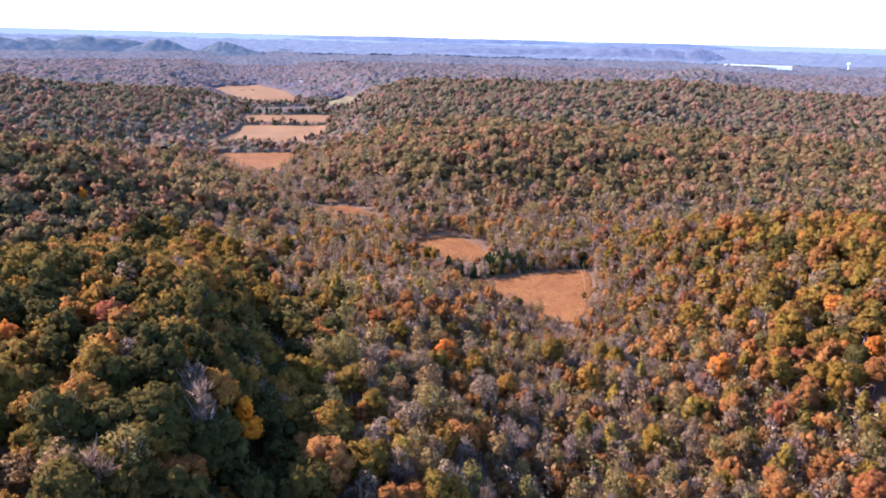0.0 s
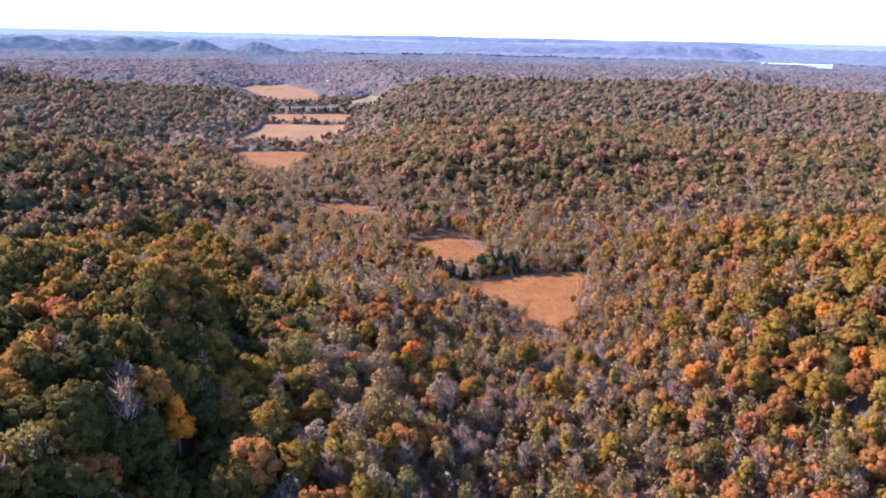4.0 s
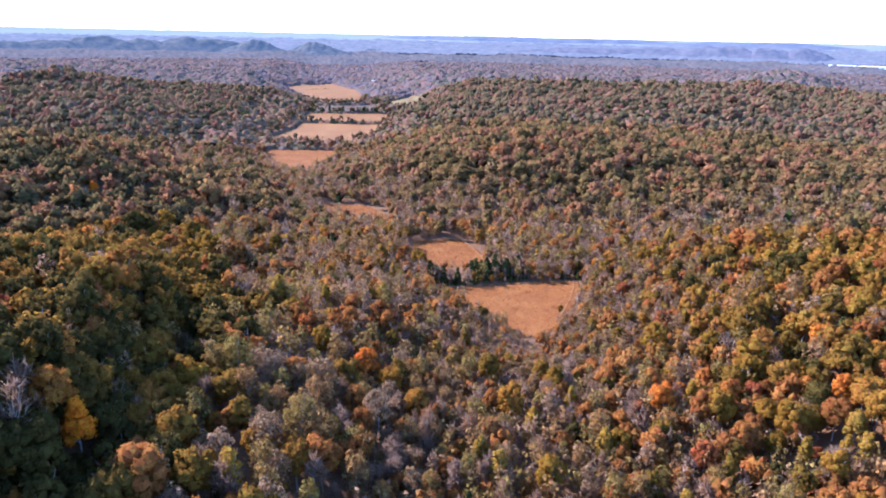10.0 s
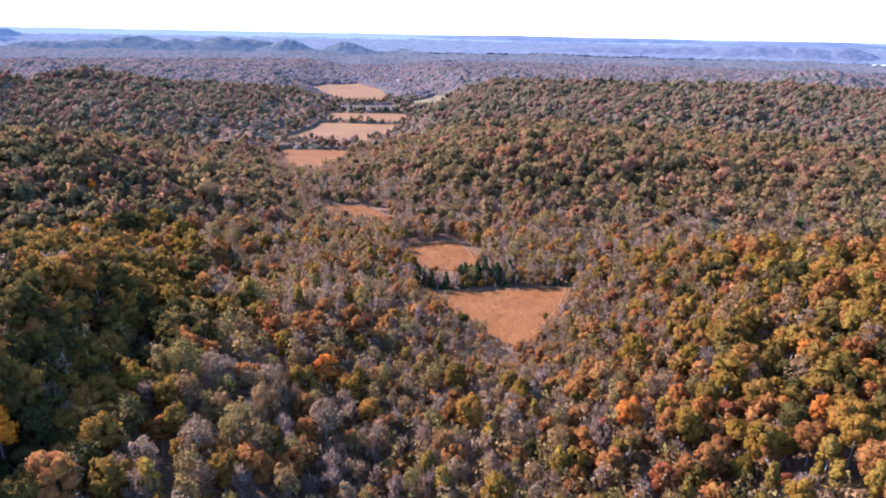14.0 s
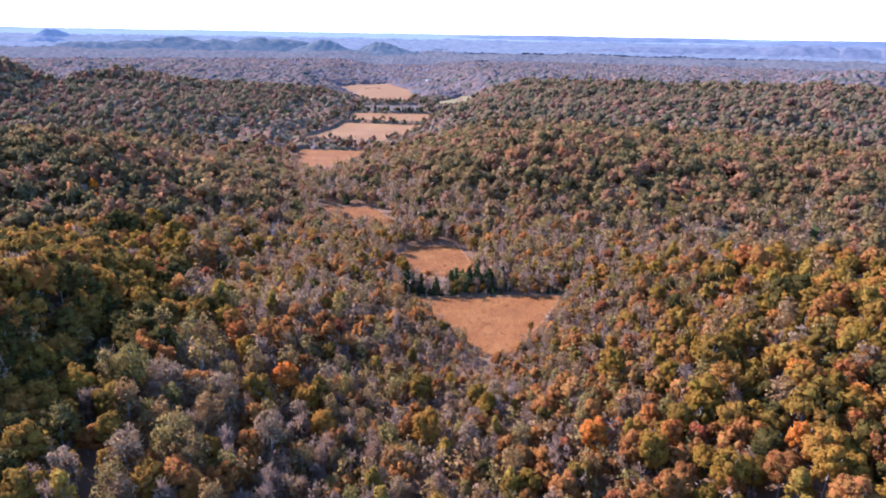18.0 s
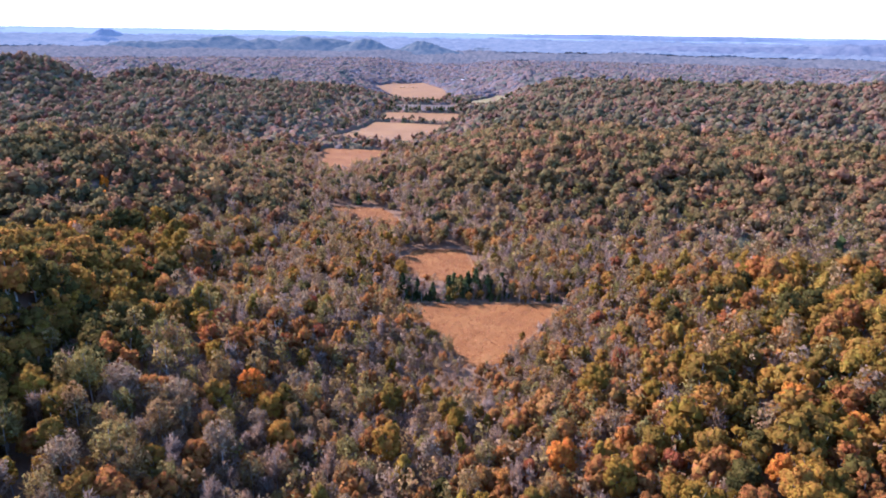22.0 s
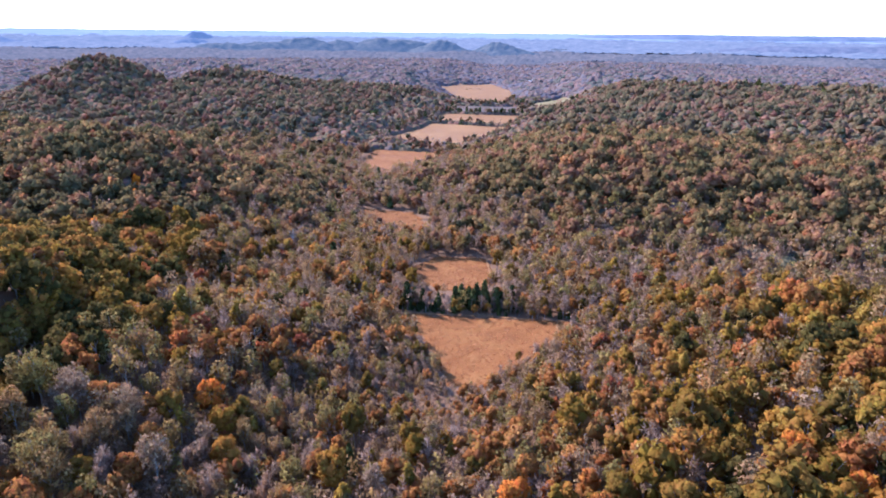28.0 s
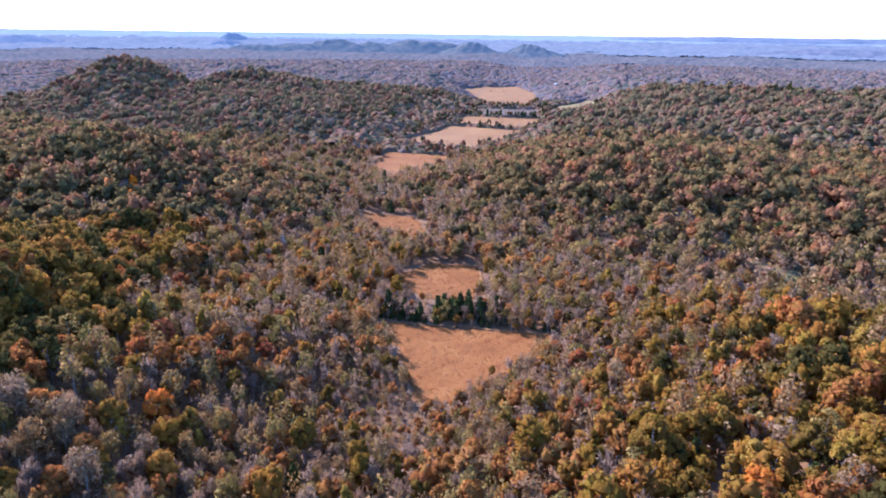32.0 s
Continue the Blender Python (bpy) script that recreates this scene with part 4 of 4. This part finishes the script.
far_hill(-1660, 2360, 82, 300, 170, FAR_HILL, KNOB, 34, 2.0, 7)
far_hill(-450, 3097, 66, 190, 150, FAR_HILL, "low wooded knob, blue with a haze-like glow", 8, 2.0, 8)
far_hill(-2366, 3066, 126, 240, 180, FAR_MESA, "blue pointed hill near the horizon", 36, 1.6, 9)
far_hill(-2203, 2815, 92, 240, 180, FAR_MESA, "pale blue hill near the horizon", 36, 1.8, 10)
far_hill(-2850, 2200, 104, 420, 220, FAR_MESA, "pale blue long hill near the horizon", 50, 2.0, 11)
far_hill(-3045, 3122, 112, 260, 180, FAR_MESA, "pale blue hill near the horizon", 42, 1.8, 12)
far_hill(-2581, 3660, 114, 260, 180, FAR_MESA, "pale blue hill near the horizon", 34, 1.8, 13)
RIDGE = "long flat-topped ridge, blue with a haze-like glow"
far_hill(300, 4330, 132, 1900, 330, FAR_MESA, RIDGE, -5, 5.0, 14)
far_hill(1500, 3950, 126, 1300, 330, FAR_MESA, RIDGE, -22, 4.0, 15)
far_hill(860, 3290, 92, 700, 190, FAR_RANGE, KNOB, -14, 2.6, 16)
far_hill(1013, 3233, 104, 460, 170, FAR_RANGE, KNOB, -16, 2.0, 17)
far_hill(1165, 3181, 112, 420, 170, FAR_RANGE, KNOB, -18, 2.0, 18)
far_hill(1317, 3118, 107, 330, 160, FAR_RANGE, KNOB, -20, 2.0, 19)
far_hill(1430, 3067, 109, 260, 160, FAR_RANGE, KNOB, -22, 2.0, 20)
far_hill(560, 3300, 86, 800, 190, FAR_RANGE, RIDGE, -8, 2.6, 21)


# ---- field tracks and grass ----
def strip(name, points, width, label):
    """A worn track laid along a line of points on the ground."""
    p = np.array(points, float)
    d = np.r_[0, np.cumsum(np.hypot(*np.diff(p, axis=0).T))]
    s = np.arange(0, d[-1], 1.5)
    x, y = np.interp(s, d, p[:, 0]), np.interp(s, d, p[:, 1])
    way = unit(np.stack([np.gradient(x), np.gradient(y)], -1))
    w = width * (1 + 0.25 * np.sin(s * 0.7) + 0.15 * np.sin(s * 1.9))
    xs = np.stack([x - way[:, 1] * w / 2, x, x + way[:, 1] * w / 2])
    ys = np.stack([y + way[:, 0] * w / 2, y, y - way[:, 0] * w / 2])
    t = new(name, grid_mesh(name, xs, ys, height(xs, ys) + 0.52, TRACK))
    return tagged(t, label, "track", kind="structure")


strip("track_1", [(9, 338.5), (45, 348.6), (82, 355)], 1.0, "pale worn track under the hedgerow")
strip("track_2", [(84, 355), (83, 345), (78, 325), (71, 304)], 0.6, "pale wheel track along the field's edge")
strip("track_3", [(20, 430), (27, 413), (34, 393)], 0.9, "pale track at the edge of the small field")

tuft_rng = np.random.RandomState(77)
for (fname, poly, mat, step, label), count, tall in zip(FIELDS[:4], (3500, 1800, 900, 900), (0.2, 0.22, 0.3, 0.35)):
    px, py = np.array(poly).T
    x, y = tuft_rng.uniform(px.min(), px.max(), count * 2), tuft_rng.uniform(py.min(), py.max(), count * 2)
    ok = inside(poly, x, y)
    x, y = x[ok][:count], y[ok][:count]
    z = height(x, y) + 0.25
    a, h = tuft_rng.uniform(0, math.tau, len(x)), tall * tuft_rng.uniform(0.5, 1.3, len(x)) * (1 + 0.3 * wavy(x, y, 12, 71))
    w = 0.9
    dx, dy = np.cos(a) * w / 2, np.sin(a) * w / 2
    v = np.stack([np.stack([x - dx, y - dy, z - 0.2], -1), np.stack([x + dx, y + dy, z - 0.2], -1),
                  np.stack([x + dx * 0.7 + 0.2, y + dy * 0.7, z + h], -1), np.stack([x - dx * 0.6 + 0.2, y - dy * 0.6, z + h * 0.8], -1)], 1).reshape(-1, 3)
    grass = new("grass", mesh_from("grass", v, np.arange(len(v)), np.arange(len(v) // 4) * 4, GRASS, np.repeat(tuft_rng.uniform(0, 1, len(x)), 4)))
    tagged(grass, "tufts of tall russet dry grass in the field", "grass", kind="stuff")


# ---- buildings ----
def box_mesh(name, sx, sy, sz, material, bevel=0.05):
    bm = bmesh.new()
    bmesh.ops.create_cube(bm, size=1.0, matrix=Matrix.Translation((0, 0, sz / 2)) @ Matrix.Diagonal((sx, sy, sz, 1)))
    bmesh.ops.bevel(bm, geom=bm.edges[:], offset=bevel, segments=1, affect="EDGES")
    me = bpy.data.meshes.new(name)
    bm.to_mesh(me)
    bm.free()
    me.materials.append(material)
    return me


def gable_mesh(name, sx, sy, eave, ridge, material, over=0.4, thick=0.18):
    """A pitched roof of two thick slabs that meet at the ridge, with eaves."""
    bm = bmesh.new()
    hx, hy = sx / 2 + over, sy / 2 + over
    profile = [(-hy, eave), (0, ridge), (hy, eave), (hy, eave - thick), (0, ridge - thick), (-hy, eave - thick)]
    ends = [[bm.verts.new((s * hx, y, z)) for y, z in profile] for s in (-1, 1)]
    n = len(profile)
    for i in range(n):
        bm.faces.new((ends[0][i], ends[0][(i + 1) % n], ends[1][(i + 1) % n], ends[1][i]))
    bm.faces.new((ends[0][0], ends[0][5], ends[0][4], ends[0][1]))
    bm.faces.new((ends[0][1], ends[0][4], ends[0][3], ends[0][2]))
    bm.faces.new((ends[1][1], ends[1][4], ends[1][5], ends[1][0]))
    bm.faces.new((ends[1][2], ends[1][3], ends[1][4], ends[1][1]))
    bmesh.ops.recalc_face_normals(bm, faces=bm.faces[:])
    me = bpy.data.meshes.new(name)
    bm.to_mesh(me)
    bm.free()
    me.materials.append(material)
    return me


def building(name, x, y, sx, sy, eave, ridge, turn, label, roof, wall, doors=1, windows=2):
    """A gabled building: walls, roof, doors and windows as parts."""
    b = new(name)
    tagged(b, label, name.split("_")[-1])
    part("wall", box_mesh("wall", sx, sy, eave + 0.2, wall), b)
    part("roof", gable_mesh("roof", sx, sy, eave + 0.1, ridge, roof), b, "pale metal roof")
    for i in range(doors):
        d = part("door", box_mesh("door", min(2.6, sx * 0.2), 0.12, min(2.6, eave * 0.8), DARK_GAP, 0.02), b)
        d.location = ((i + 0.5) / doors * sx * 0.7 - sx * 0.35, -sy / 2 - 0.04, 0.05)
    for i in range(windows):
        w = part("window", box_mesh("window", 1.1, 0.1, 1.1, DARK_GAP, 0.02), b)
        w.location = ((i + 0.5) / windows * sx * 0.9 - sx * 0.45, -sy / 2 - 0.03, eave * 0.45)
    b.matrix_basis = pose(x, y, float(height(x, y)) - 0.1, 0, 0, turn)
    return b


building("shed", -60, 371, 7, 4.5, 2.4, 3.6, 15, "small white-roofed shed among bare trees", WHITE_METAL, GREY_WALL, 1, 1)
building("farm_barn", -196, 1500, 22, 12, 5, 9, 20, "grey barn with a pale metal roof beyond the fields", WHITE_METAL, GREY_WALL, 1, 2)
building("farm_house", -160, 1460, 13, 9, 4.5, 7.5, -10, "small white farmhouse beside the pasture", GREY_WALL, WHITE_METAL, 1, 3)
building("farm_barn", -168, 1545, 16, 9, 4, 7, 40, "low grey barn behind the farmhouse", WHITE_METAL, GREY_WALL, 1, 2)


def warehouse(x, y, sx, sy, tall, z, turn):
    w = new("warehouse")
    tagged(w, "very long white warehouse with a flat roof in the far valley", "warehouse")
    part("wall", box_mesh("wall", sx, sy, tall, WHITE_METAL, 0.3), w)
    r = part("roof", box_mesh("roof", sx + 2, sy + 2, 0.8, WHITE_METAL, 0.2), w, "white flat metal roof")
    r.location = (0, 0, tall)
    for i in range(12):
        d = part("loading_door", box_mesh("loading_door", 3.5, 0.3, 4.0, GREY_WALL, 0.05), w)
        d.location = ((i - 5.5) * sx / 13, -sy / 2 - 0.1, 0.5)
    w.matrix_basis = pose(x, y, z, 0, 0, turn)


warehouse(1262, 2252, 212, 60, 10, float(height(1262, 2252)) + 9.5, -30)


def lathe_mesh(name, profile, material, sides=20):
    """A turned shape from radius and height pairs."""
    bm = bmesh.new()
    rows = [[bm.verts.new((r * math.cos(math.tau * k / sides), r * math.sin(math.tau * k / sides), z)) for k in range(sides)] for r, z in profile]
    for a, b in zip(rows, rows[1:]):
        for k in range(sides):
            bm.faces.new((a[k], a[(k + 1) % sides], b[(k + 1) % sides], b[k]))
    bm.faces.new(rows[0][::-1])
    bm.faces.new(rows[-1])
    me = bpy.data.meshes.new(name)
    bm.to_mesh(me)
    bm.free()
    me.materials.append(material)
    return me


def water_tower(x, y, z, tall):
    t = new("water_tower")
    tagged(t, "white water tower on a single pedestal on a far hill", "water tower")
    part("pedestal", lathe_mesh("pedestal", [(2.4, 0), (1.4, 3), (1.2, tall * 0.6), (2.0, tall * 0.68)], WHITE_METAL), t)
    tank = part("tank", lathe_mesh("tank", [(1.8, 0), (4.4, 2.4), (5.6, 5.2), (5.4, 6.8), (3.0, 8.0), (0.6, 8.4)], WHITE_METAL), t)
    tank.location = (0, 0, tall * 0.66)
    t.matrix_basis = pose(x, y, z)


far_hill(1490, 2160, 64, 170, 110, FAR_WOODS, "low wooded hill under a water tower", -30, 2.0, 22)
water_tower(1490, 2105, 64, 18)
